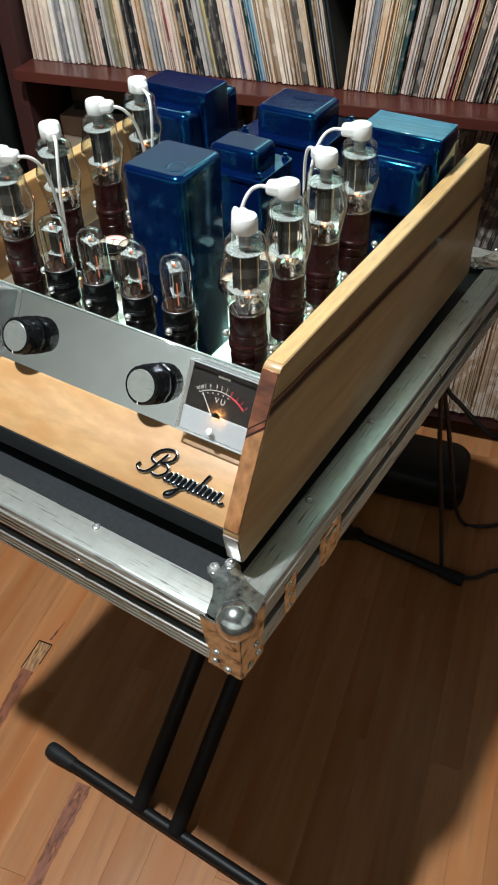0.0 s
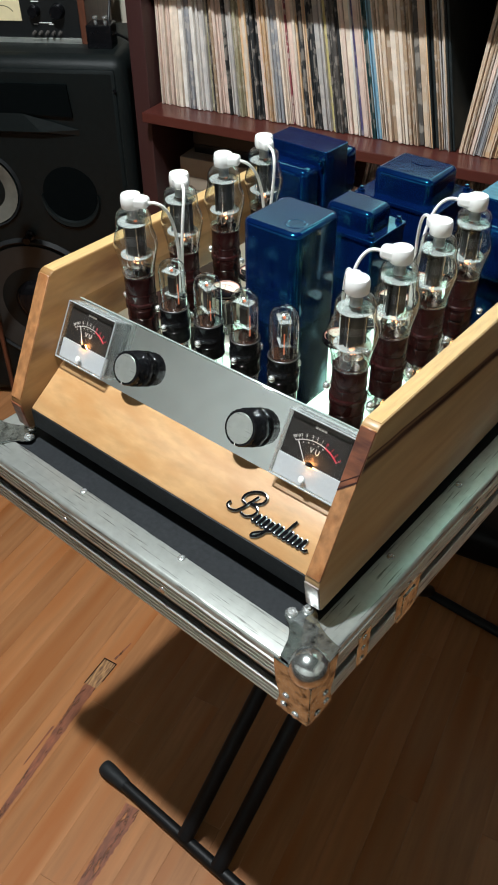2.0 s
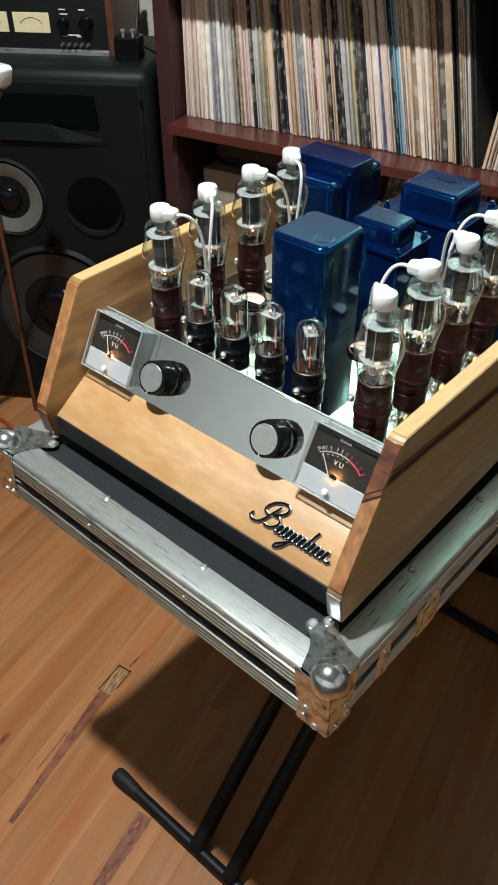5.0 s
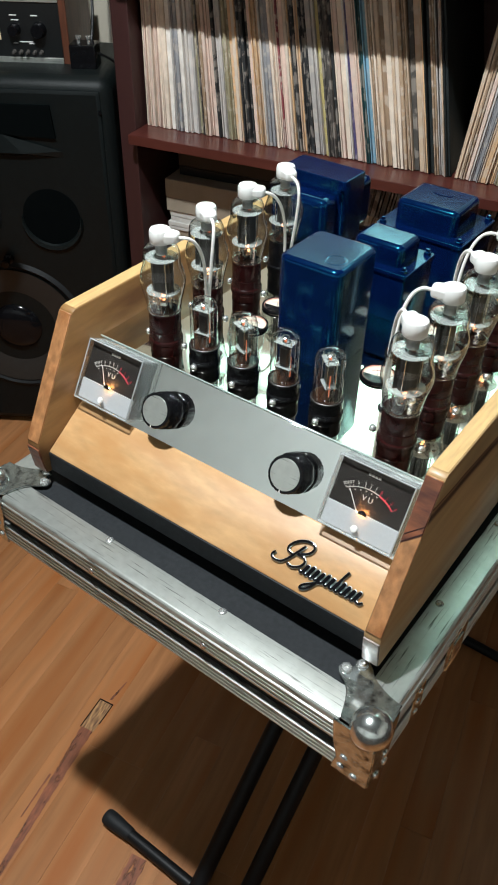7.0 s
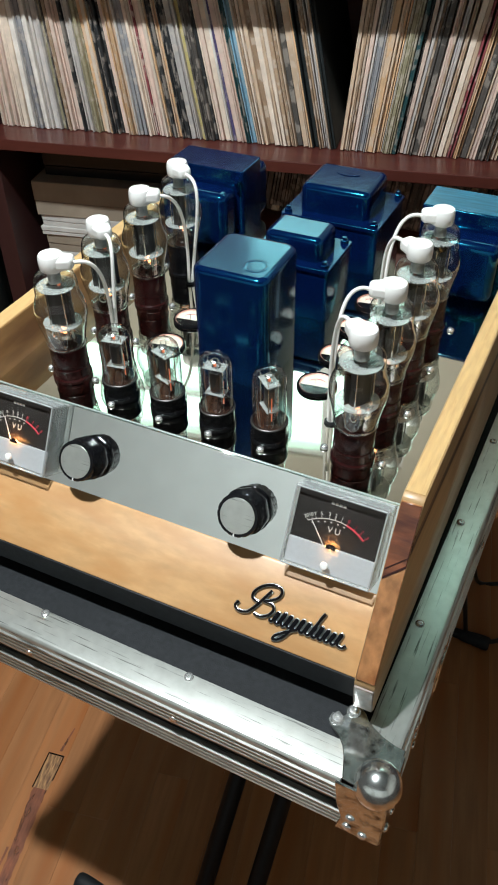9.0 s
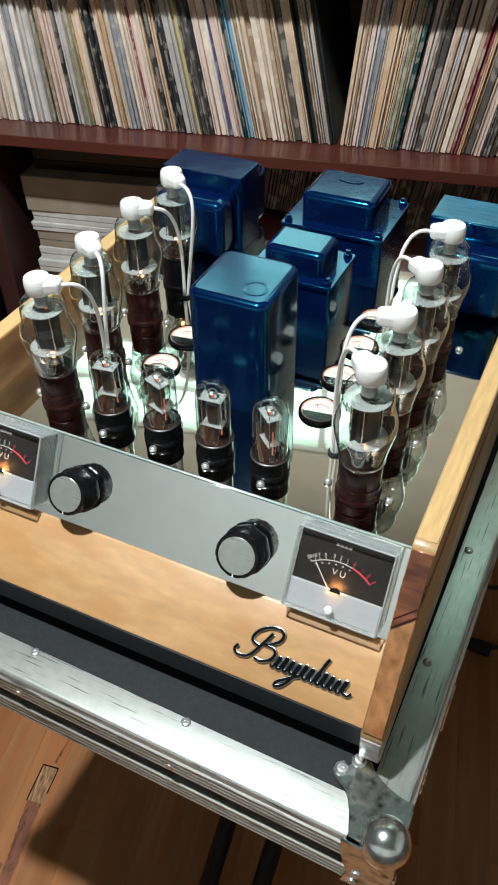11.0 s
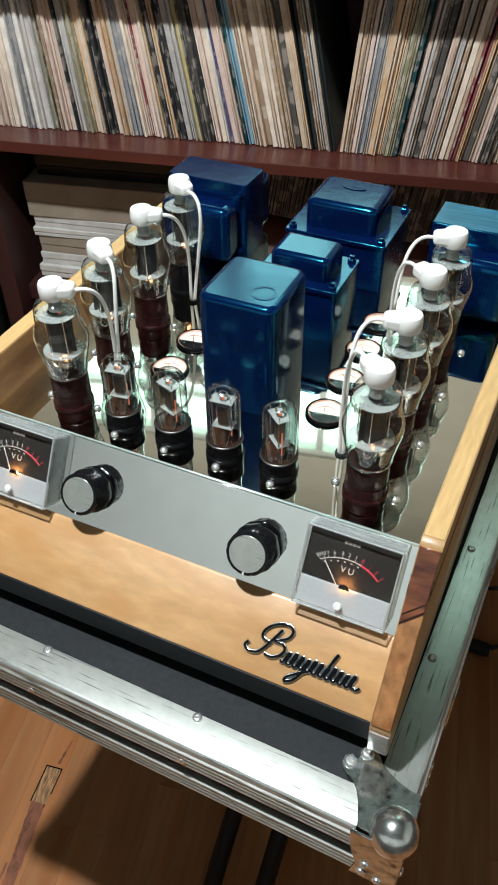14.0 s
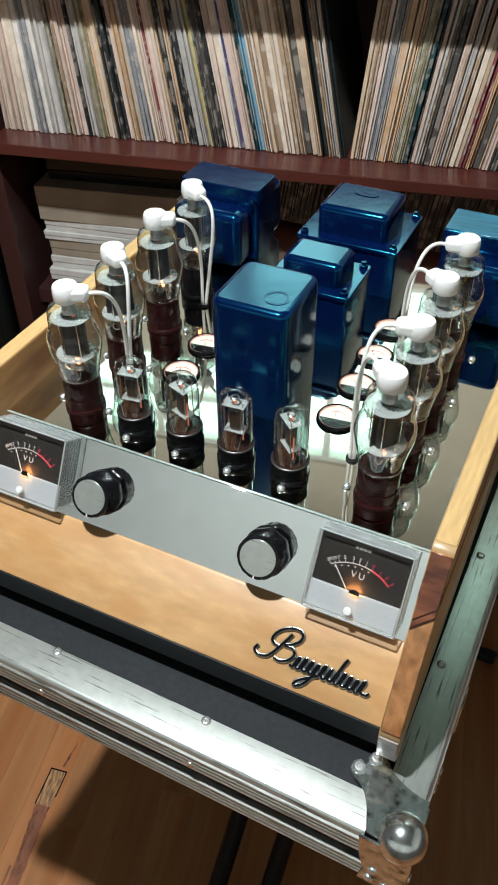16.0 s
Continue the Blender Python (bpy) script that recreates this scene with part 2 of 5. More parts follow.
M_ACRYL_WALL.node_tree.nodes["Principled BSDF"].inputs["Alpha"].default_value = 0.25
M_SEAM = mat("charred_seam", (0.028, 0.006, 0.004), 0.35, vary=0.4, scale=60)
M_DIAL = mat("black_dial", (0.024, 0.021, 0.019), 0.6, vary=0.15, scale=40)
# tone of the unseen right wall, raised to bounce light on panel and rim
M_SIDEWALL = mat("grey_bounce_paint", (0.60, 0.59, 0.56), 0.75, vary=0.04, scale=12, bump=0.05)
M_PRINT = mat("grey_dial_print", (0.52, 0.50, 0.46), 0.5, vary=0.05)
M_GREYMASK = mat("silver_meter_mask", (0.52, 0.53, 0.54), 0.42, 0.25, vary=0.04, scale=300, bump=0.05)
M_WHITE = mat("white_print", (0.78, 0.77, 0.74), 0.5, vary=0.03)
M_RED = mat("red_print", (0.55, 0.04, 0.06), 0.5, vary=0.05)
M_BULB = glow("meter_lamp", (1.0, 0.42, 0.12), 420.0)
M_CREAM = mat("cream_meter_face", (0.86, 0.72, 0.58), 0.5, vary=0.06)
M_PINKRING = mat("pink_meter_ring", (0.55, 0.25, 0.18), 0.4, vary=0.1)
M_GLASSRIM = thin_glass("thick_glass_lip", (0.75, 0.80, 0.78), 1.0, 0.08)
M_GLASSRIM.node_tree.nodes["Math.001"].inputs[2].default_value = 0.30
M_SHELF = mat("mahogany_shelf", (0.095, 0.024, 0.018), 0.34, vary=0.16, scale=9, stretch=(0.6, 7, 7), coat=0.3, dark=(0.065, 0.016, 0.012), dark_scale=4)
M_POST = mat("darkened_mahogany", (0.045, 0.015, 0.014), 0.5, vary=0.2, scale=9, stretch=(7, 7, 0.6))
M_FLOOR = mat("oak_floor", (0.375, 0.163, 0.066), 0.36, vary=0.15, scale=16, stretch=(6, 0.5, 1), dark=(0.315, 0.108, 0.032), dark_at=0.58, dark_scale=4, rand=0.13,
              bump=0.05, bump_scale=60)
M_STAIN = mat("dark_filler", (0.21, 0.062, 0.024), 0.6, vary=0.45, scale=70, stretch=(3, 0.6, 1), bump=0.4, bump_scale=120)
M_PATCH = mat("raw_wood_patch", (0.42, 0.22, 0.085), 0.6, vary=0.6, scale=70, stretch=(5, 0.8, 1), bump=0.8, bump_scale=150, dark=(0.11, 0.045, 0.022), dark_at=0.52, dark_scale=45)


def worn_through(m, scale, lo, hi):
    """Lets the surface below show in ragged patches."""
    n, l = m.node_tree.nodes, m.node_tree.links
    co, mp, ns, ramp = (n.new("ShaderNodeTexCoord"), n.new("ShaderNodeMapping"), n.new("ShaderNodeTexNoise"), n.new("ShaderNodeValToRGB"))
    mp.inputs["Scale"].default_value = (1, 0.25, 1)
    ns.inputs["Scale"].default_value, ns.inputs["Detail"].default_value = scale, 6
    ramp.color_ramp.elements[0].position, ramp.color_ramp.elements[1].position = lo, hi
    l.new(co.outputs["Object"], mp.inputs["Vector"])
    l.new(mp.outputs["Vector"], ns.inputs["Vector"])
    l.new(ns.outputs["Fac"], ramp.inputs["Fac"])
    l.new(ramp.outputs["Color"], n["Principled BSDF"].inputs["Alpha"])


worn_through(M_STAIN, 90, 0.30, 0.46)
# dim tone of the unseen walls, keeps bounced light low
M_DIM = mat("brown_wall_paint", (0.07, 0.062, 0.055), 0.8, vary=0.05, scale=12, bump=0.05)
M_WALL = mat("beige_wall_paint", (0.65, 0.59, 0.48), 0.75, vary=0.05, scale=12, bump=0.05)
# pale tone of the unseen board that the faceplate mirrors
M_PALE = mat("pale_bounce_paint", (0.61, 0.63, 0.62), 0.75, vary=0.04, scale=12, bump=0.05)
M_CEIL = mat("ceiling_paint", (0.112, 0.148, 0.140), 0.85, vary=0.05, scale=8)
M_SPK = mat("black_speaker_paint", (0.0062, 0.0088, 0.0088), 0.45, vary=0.3, scale=300, bump=0.35, bump_scale=700)
M_SPKPL = mat("black_baffle_plastic", (0.0052, 0.0076, 0.0078), 0.38, vary=0.2, scale=90)
M_PIT = mat("recess_black", (0.0030, 0.0040, 0.0042), 0.9, vary=0.1)
M_DARKCONE = mat("dark_speaker_cone", (0.020, 0.019, 0.017), 0.55, vary=0.15, scale=50, bump=0.15)
M_CONE = mat("grey_speaker_cone", (0.125, 0.120, 0.100), 0.6, vary=0.15, scale=50, bump=0.15)
M_DECK = mat("black_deck_face", (0.0085, 0.0095, 0.0100), 0.3, vary=0.2, scale=100)
M_DECKSIDE = mat("walnut_deck_side", (0.105, 0.034, 0.017), 0.4, vary=0.35, scale=20, stretch=(6, 6, 1))
M_VUCREAM = mat("cream_vu_face", (0.78, 0.66, 0.40), 0.5, vary=0.05)
M_PAPER = mat("white_card", (0.62, 0.60, 0.56), 0.7, vary=0.12, scale=30)
M_PAPER2 = mat("buff_card", (0.34, 0.28, 0.21), 0.75, vary=0.15, scale=14)
M_CABLE = mat("black_cable", (0.012, 0.012, 0.012), 0.45, vary=0.2)
M_REDCABLE = mat("orange_cable", (0.35, 0.06, 0.02), 0.45, vary=0.1)
M_SKYPANE = glow("bright_sky", (0.64, 1.0, 0.91), 3.2)


def record_material(name, colour, wear=0.5):
    """Worn card: one colour, rubbed pale in patches, a little different on every sleeve."""
    m = mat(name, colour, 0.62, vary=0.14, scale=45, bump=0.2, bump_scale=150, rand=0.16)
    n, l = m.node_tree.nodes, m.node_tree.links
    b = n["Principled BSDF"]
    old = b.inputs["Base Color"].links[0].from_socket
    vec = [q for q in n if q.type == "TEX_NOISE"][0].inputs["Vector"].links[0].from_socket
    ns = n.new("ShaderNodeTexNoise")
    ns.inputs["Scale"].default_value, ns.inputs["Detail"].default_value = 42, 8
    l.new(vec, ns.inputs["Vector"])
    ramp = n.new("ShaderNodeValToRGB")
    ramp.color_ramp.elements[0].position, ramp.color_ramp.elements[1].position = 0.51, 0.57
    ramp.color_ramp.elements[1].color = (wear, wear, wear, 1)
    l.new(ns.outputs["Fac"], ramp.inputs["Fac"])
    mx = n.new("ShaderNodeMix")
    mx.data_type = "RGBA"
    l.new(ramp.outputs["Color"], mx.inputs["Factor"])
    l.new(old, mx.inputs["A"])
    mx.inputs["B"].default_value = (0.72, 0.63, 0.54, 1)
    l.new(mx.outputs["Result"], b.inputs["Base Color"])
    return m


SLEEVES = {k: record_material("sleeve_" + k, c, w) for k, c, w in (
    ("cream", (0.80, 0.665, 0.54), 0.3), ("white", (0.80, 0.75, 0.69), 0.2), ("tan", (0.66, 0.49, 0.345), 0.4), ("brown", (0.42, 0.29, 0.19), 0.5), ("grey", (0.54, 0.505, 0.48), 0.35),
    ("slate", (0.30, 0.30, 0.315), 0.4), ("black", (0.026, 0.028, 0.030), 0.32), ("void", (0.010, 0.016, 0.017), 0.01), ("charcoal", (0.085, 0.076, 0.068), 0.3), ("pink", (0.76, 0.57, 0.475), 0.35), ("teal", (0.010, 0.055, 0.060), 0.3),
    ("blue", (0.22, 0.42, 0.55), 0.15), ("purple", (0.10, 0.08, 0.19), 0.3), ("yellow", (0.56, 0.47, 0.20), 0.3), ("red", (0.26, 0.06, 0.07), 0.6), ("orange", (0.68, 0.44, 0.25), 0.4), ("olive", (0.32, 0.285, 0.18), 0.4),
    ("green", (0.08, 0.16, 0.10), 0.5))}
for quiet, level in ((M_DARKTUBE, 0.25), (M_BED, 0.25), (M_SPK, 0.20), (M_SPKPL, 0.20), (M_RUBBER, 0.25), (M_PIT, 0.0), (M_FLOOR, 0.22), (M_DIAL, 0.08)):
    quiet.node_tree.nodes["Principled BSDF"].inputs["Specular IOR Level"].default_value = level

# ---- mesh helpers ----


def box(x0, x1, y0, y1, z0, z1, bevel=0.0, segments=2, bm=None):
    made = bmesh.new()
    bmesh.ops.create_cube(made, size=1)
    for v in made.verts:
        v.co = Vector(((x0 + x1) / 2 + v.co.x * (x1 - x0), (y0 + y1) / 2 + v.co.y * (y1 - y0), (z0 + z1) / 2 + v.co.z * (z1 - z0)))
    if bevel:
        bmesh.ops.bevel(made, geom=made.edges[:], offset=bevel, segments=segments, affect="EDGES", profile=0.5)
    for f in made.faces:
        f.normal_update()
        f.select = max(abs(c) for c in f.normal) > 0.9999
    return merge(bm, made)


def merge(bm, made):
    if bm is None:
        return made
    data = bpy.data.meshes.new("scratch")
    made.to_mesh(data)
    made.free()
    bm.from_mesh(data)
    bpy.data.meshes.remove(data)
    return bm


def prism(outline, axis, a, b, bevel=0.0, segments=2, bm=None):
    """A closed outline in the two other axes, drawn out along x, y or z from a to b."""
    made = bmesh.new()

    def place(p, q, w):
        return {"x": (w, p, q), "y": (p, w, q), "z": (p, q, w)}[axis]

    lo = [made.verts.new(place(p, q, a)) for p, q in outline]
    hi = [made.verts.new(place(p, q, b)) for p, q in outline]
    made.faces.new(lo)
    made.faces.new(hi)
    for k in range(len(lo)):
        made.faces.new((lo[k], lo[(k + 1) % len(lo)], hi[(k + 1) % len(lo)], hi[k]))
    bmesh.ops.recalc_face_normals(made, faces=made.faces[:])
    if bevel:
        bmesh.ops.bevel(made, geom=made.edges[:], offset=bevel, segments=segments, affect="EDGES", profile=0.5)
    return merge(bm, made)


def lathe(profile, seg=32, bm=None, at=(0, 0, 0)):
    """A profile of (radius, height) turned about z."""
    made = bmesh.new()
    rings = []
    for r, z in profile:
        if r < 1e-6:
            rings.append([made.verts.new((at[0], at[1], at[2] + z))])
        else:
            rings.append([made.verts.new((at[0] + r * math.cos(2 * math.pi * k / seg), at[1] + r * math.sin(2 * math.pi * k / seg), at[2] + z)) for k in range(seg)])
    for a, b in zip(rings, rings[1:]):
        for k in range(seg):
            q = [a[k % len(a)], a[(k + 1) % len(a)], b[(k + 1) % len(b)], b[k % len(b)]]
            q = list(dict.fromkeys(q))
            if len(q) > 2:
                made.faces.new(q)
    bmesh.ops.recalc_face_normals(made, faces=made.faces[:])
    return merge(bm, made)


def smooth_path(points, steps=6):
    """A Catmull-Rom line through the points."""
    pts = [Vector(p) for p in points]
    out = []
    for k in range(len(pts) - 1):
        p0, p1, p2, p3 = pts[max(k - 1, 0)], pts[k], pts[k + 1], pts[min(k + 2, len(pts) - 1)]
        for s in range(steps):
            t = s / steps
            out.append(0.5 * (2 * p1 + (p2 - p0) * t + (2 * p0 - 5 * p1 + 4 * p2 - p3) * t * t + (3 * p1 - p0 - 3 * p2 + p3) * t ** 3))
    out.append(pts[-1])
    return out


def tube(points, r, seg=10, bm=None, flat=None):
    """A round bar along a line; flat: (normal, thickness) presses it into a ribbon."""
    made = bmesh.new()
    pts = [Vector(p) for p in points]
    rings, up = [], None
    for k, p in enumerate(pts):
        d = (pts[min(k + 1, len(pts) - 1)] - pts[max(k - 1, 0)]).normalized()
        if flat:
            b = Vector(flat[0]).normalized()
            a = d.cross(b).normalized()
            ra, rb = r, flat[1]
        else:
            if up is None:
                up = Vector((0, 0, 1)) if abs(d.z) < 0.9 else Vector((1, 0, 0))
            a = d.cross(up).normalized()
            b = a.cross(d).normalized()
            up, ra, rb = b, r, r
        rings.append([made.verts.new(p + a * ra * math.cos(2 * math.pi * j / seg) + b * rb * math.sin(2 * math.pi * j / seg)) for j in range(seg)])
    for a, b in zip(rings, rings[1:]):
        for j in range(seg):
            made.faces.new((a[j], a[(j + 1) % seg], b[(j + 1) % seg], b[j]))
    made.faces.new(rings[0])
    made.faces.new(rings[-1])
    bmesh.ops.recalc_face_normals(made, faces=made.faces[:])
    return merge(bm, made)


def disc(r, z0, z1, seg=28, at=(0, 0), bevel=0.0, bm=None):
    c = min(bevel, (z1 - z0) / 2)
    prof = [(0, z0), (r - c, z0), (r, z0 + c), (r, z1 - c), (r - c, z1), (0, z1)] if c else [(0, z0), (r, z0), (r, z1), (0, z1)]
    return lathe(prof, seg, bm, (at[0], at[1], 0))


def as_mesh(name, bm, material, smooth=True):
    data = bpy.data.meshes.new(name)
    bm.to_mesh(data)
    bm.free()
    data.materials.append(material)
    if smooth:
        data.shade_smooth()
        data.set_sharp_from_angle(angle=radians(40))
        for p in data.polygons:
            if p.select:
                p.use_smooth = False
    return data


def part(name, bm, material, parent, label="", m=None, smooth=True):
    data = as_mesh(name, bm, material, smooth) if isinstance(bm, bmesh.types.BMesh) else bm
    ob = new(name, data)
    ob.parent = parent
    if m is not None:
        ob.matrix_basis = m
    return tagged(ob, label)


def thing(name, label, category, m=None, group="", kind=""):
    ob = new(name)
    ob.empty_display_size = 0.05
    ob.matrix_basis = m or Matrix()
    return tagged(ob, label, category, group, kind)


def solid(name, bm, material, label, category, m=None, group="", kind="", smooth=True):
    ob = new(name, as_mesh(name, bm, material, smooth))
    ob.matrix_basis = m or Matrix()
    return tagged(ob, label, category, group, kind)


def lettering(text, size, depth=0.0002):
    """Characters of the built-in font as a mesh, centred."""
    curve = bpy.data.curves.new("lettering", "FONT")
    curve.body, curve.size, curve.extrude = text, size, depth
    curve.align_x, curve.align_y = "CENTER", "CENTER"
    ob = bpy.data.objects.new("lettering", curve)
    scene.collection.objects.link(ob)
    bpy.context.view_layer.update()
    data = bpy.data.meshes.new_from_object(ob.evaluated_get(bpy.context.evaluated_depsgraph_get()))
    bpy.data.objects.remove(ob)
    bpy.data.curves.remove(curve)
    data.materials.clear()
    return data

# ---- the room ----
BACK_V = 1.24


def build_room():
    # unseen dark strips on two walls, added to cut light bounced onto the floor
    solid("bounce_stop", box(-2.449, 1.749, -1.449, -1.435, 0, 0.93, 0.003), M_DIM, "unseen dark strip added to cut light bounced off the wall", "wall panel", ROOM.copy(), kind="structure")
    solid("bounce_stop", box(1.735, 1.749, -1.434, BACK_V - 0.005, 0, 0.93, 0.003), M_DIM, "unseen dark strip added to cut light bounced off the wall", "wall panel", ROOM.copy(), kind="structure")
    # unseen pale board, added for the sloping faceplate to reflect
    solid("bounce_board", box(-2.449, 1.749, -1.449, -1.437, 0.935, 1.75, 0.003), M_PALE, "unseen pale board added for the faceplate to reflect", "wall panel", ROOM.copy(), kind="structure")
    # unseen openings; the last one is added to brighten the right rim
    holes = ((-0.80, -0.29, 1.72, 2.05), (-0.27, 0.20, 1.43, 2.05), (0.34, 0.78, 2.02, 2.44))
    wall = box(-2.6, 2.4, BACK_V, BACK_V + 0.06, 0, 1.40)
    top = 2.55
    edges = [-2.6] + [e for h in holes for e in h[:2]] + [2.4]
    for u0, u1 in zip(edges[::2], edges[1::2]):
        box(u0, u1, BACK_V, BACK_V + 0.06, 1.40, top, bm=wall)
    for u0, u1, z0, z1 in holes:
        box(u0, u1, BACK_V, BACK_V + 0.06, z1, top, bm=wall)
        box(u0, u1, BACK_V, BACK_V + 0.06, 1.40, z0, bm=wall)
    solid("wall_back", wall, M_WALL, "beige painted plaster wall behind the record shelf", "wall", ROOM.copy(), kind="structure")
    # unseen walls, dim or pale to set the bounced light
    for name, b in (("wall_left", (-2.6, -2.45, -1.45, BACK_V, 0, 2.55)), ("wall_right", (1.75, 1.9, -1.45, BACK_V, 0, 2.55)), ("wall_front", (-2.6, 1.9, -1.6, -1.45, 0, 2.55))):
        solid(name, box(*b), {"wall_right": M_SIDEWALL}.get(name, M_DIM), "unseen plaster wall, toned to set the bounced light", "wall", ROOM.copy(), kind="structure")
    # unseen ceiling, kept dark so that it bounces little
    solid("ceiling", box(-2.6, 2.4, -1.6, BACK_V + 0.15, 2.55, 2.65), M_CEIL, "unseen ceiling, darkened to bounce little light", "ceiling", ROOM.copy(), kind="structure")
    for k, (u0, u1, z0, z1) in enumerate(holes):
        win = thing("window_%d" % (k + 1), "bright unseen window above the record shelf", "window", ROOM.copy(), kind="structure")
        fr = box(u0, u1, BACK_V + 0.01, BACK_V + 0.05, z0, z0 + 0.02)
        box(u0, u1, BACK_V + 0.01, BACK_V + 0.05, z1 - 0.02, z1, bm=fr)
        bars = max(2, round((u1 - u0) / 0.32))
        for j in range(bars + 1):
            x = u0 + (u1 - u0 - 0.02) * j / bars
            box(x, x + 0.02, BACK_V + 0.012, BACK_V + 0.048, z0 + 0.02, z1 - 0.02, bm=fr)
        part("window_frame", fr, M_WHITE, win, "white painted frame")
        part("glazing_bar", box(u0 + 0.02, u1 - 0.02, BACK_V + 0.015, BACK_V + 0.045, (z0 + z1) / 2 - 0.01, (z0 + z1) / 2 + 0.01), M_WHITE, win, "white glazing bar")
    solid("backdrop", box(-1.2, 1.1, BACK_V + 0.075, BACK_V + 0.085, 1.25, 2.54), M_SKYPANE, "bright blue-green light outside the window", "sky", ROOM.copy(), kind="structure")


build_room()

# ---- the record shelf ----
SPINE_V, LIP_V = 0.92, 0.85


def build_shelf():
    shelf = thing("record_shelf", "dark mahogany-stained wooden record shelf, fully packed", "shelf", ROOM.copy())
    # the low boards take the post's dark tone to stand for shade
    for z, h, v in ((0.065, 0.036, 0.93), (0.425, 0.036, 0.93), (0.799, 0.021, LIP_V), (1.142, 0.036, LIP_V - 0.030)):
        part("shelf_board", box(-0.677, 1.5, v, 1.235, z, z + h, 0.002), M_SHELF if v < 0.9 else M_POST, shelf)
    part("side_board", box(-0.718, -0.6775, LIP_V + 0.035, 1.235, 0.0, 1.55, 0.002), M_POST, shelf)
    part("side_board", box(1.5002, 1.55, LIP_V + 0.035, 1.235, 0.0, 1.55, 0.002), M_SHELF, shelf)
    part("back_board", box(-0.665, 1.5, 1.236, 1.2395, 0.1, 1.38), M_SHELF, shelf)
    return shelf


build_shelf()


def build_records():
    """Sleeves stood on edge along the shelves; the row leans over to one side, then to the other past the gap."""
    rnd = random.Random(4)
    shapes = {}

    def sleeve(w, colour):
        if (w, colour) not in shapes:
            b = box(-w / 2, w / 2, 0, 0.31, 0, 0.312, min(0.0011, w * 0.3), 1)
            shapes[w, colour] = as_mesh("record", b, SLEEVES[colour])
        return shapes[w, colour]

    # where each run of like sleeves begins along the shelf
    runs = ((-0.661, "pink cream"), (-0.624, "tan cream"), (-0.609, "white"), (-0.599, "slate grey"), (-0.576, "white grey"), (-0.561, "grey"), (-0.541, "olive charcoal"), (-0.530, "charcoal brown"),
            (-0.518, "pink"), (-0.496, "black"), (-0.488, "grey"), (-0.473, "olive"), (-0.456, "orange cream"), (-0.434, "black"), (-0.418, "black teal"), (-0.412, "pink"), (-0.400, "orange tan"),
            (-0.384, "grey slate"), (-0.366, "cream pink"), (-0.347, "red"), (-0.342, "pink cream"), (-0.323, "charcoal orange"), (-0.314, "black"), (-0.303, "tan orange"), (-0.292, "black"),
            (-0.278, "grey white"), (-0.263, "grey"), (-0.255, "yellow"), (-0.250, "charcoal tan"), (-0.231, "black"), (-0.222, "cream pink"), (-0.203, "white"), (-0.197, "purple"), (-0.188, "pink cream"),
            (-0.168, "teal"), (-0.159, "blue"), (-0.149, "tan cream brown"), (-0.082, "tan brown charcoal"), (-0.066, "orange tan"), (-0.045, "void"), (-0.036, "brown grey"), (-0.016, "tan grey"), (-0.0105, "void"),
            (0.000, "tan brown"), (0.024, "pink grey"), (0.035, "slate teal"), (0.049, "orange tan"), (0.077, "olive grey"), (0.097, "black teal"), (0.110, "grey pink"), (0.124, "tan charcoal brown"),
            (0.142, "pink"), (0.153, "brown tan grey"), (0.177, "tan cream"), (0.195, "red"), (0.205, "orange"), (0.218, "charcoal tan"), (0.231, "pink brown tan"), (0.246, "tan brown charcoal"))

    def colour_at(u):
        names = [c for at, c in runs if at <= u + 0.0015] or ["pink cream"]
        return rnd.choice(names[-1].split())

    widths = (0.0026, 0.0032, 0.0040, 0.0052, 0.0070, 0.0100)

    def row(u0, u1, z, lean_of, label, group, joined=None, back=0.0):
        u = u0
        while u < u1:
            room = min([at - u for at, _ in runs if at > u + 0.002] or [1.0]) + 0.0010
            w = rnd.choice([q for q in widths if q < room] or widths[:1])
            lean = lean_of(u) + rnd.uniform(-0.3, 0.3)
            wide = w / math.cos(radians(lean))
            m = pose(u + wide / 2, SPINE_V + back + rnd.uniform(-0.004, 0.006), z + abs(math.sin(radians(lean))) * w / 2 + 0.0005, 0, lean, 0)
            if joined is not None:
                b = box(-w / 2, w / 2, 0, 0.24, 0, 0.312, 0.0008, 1)
                bmesh.ops.transform(b, matrix=m, verts=b.verts[:])
                merge(joined, b)
            else:
                ob = new("record", sleeve(w, colour_at(u + wide / 2)))
                ob.matrix_basis = ROOM @ m
                tagged(ob, label, "record", group)
            u += wide + rnd.choice((0.0, 0.0002, 0.0005, 0.0014))

    worn = "worn cardboard record sleeve standing upright on the shelf"
    row(-0.671, -0.007, 0.820, lambda u: -11.5 * min(1, max(0, (u + 0.66) / 0.5)) ** 0.8, worn, "records on the upper shelf")
    row(0.003, 0.56, 0.820, lambda u: 5.6 + 3.4 * min(1, u / 0.2), "worn cardboard record sleeve leaning over on the shelf", "records on the upper shelf")
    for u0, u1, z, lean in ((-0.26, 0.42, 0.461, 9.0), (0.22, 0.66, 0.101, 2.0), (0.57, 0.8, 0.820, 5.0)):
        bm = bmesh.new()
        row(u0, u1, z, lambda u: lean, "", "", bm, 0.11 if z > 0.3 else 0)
        # charcoal and brown rows carry the shade below the shelf in their colour
        solid("record_row", bm, SLEEVES["charcoal" if 0.3 < z < 0.6 else "brown" if z < 0.3 else "tan"], "row of worn record sleeves, lower rows coloured dark for shade", "records", ROOM.copy(), kind="stuff")


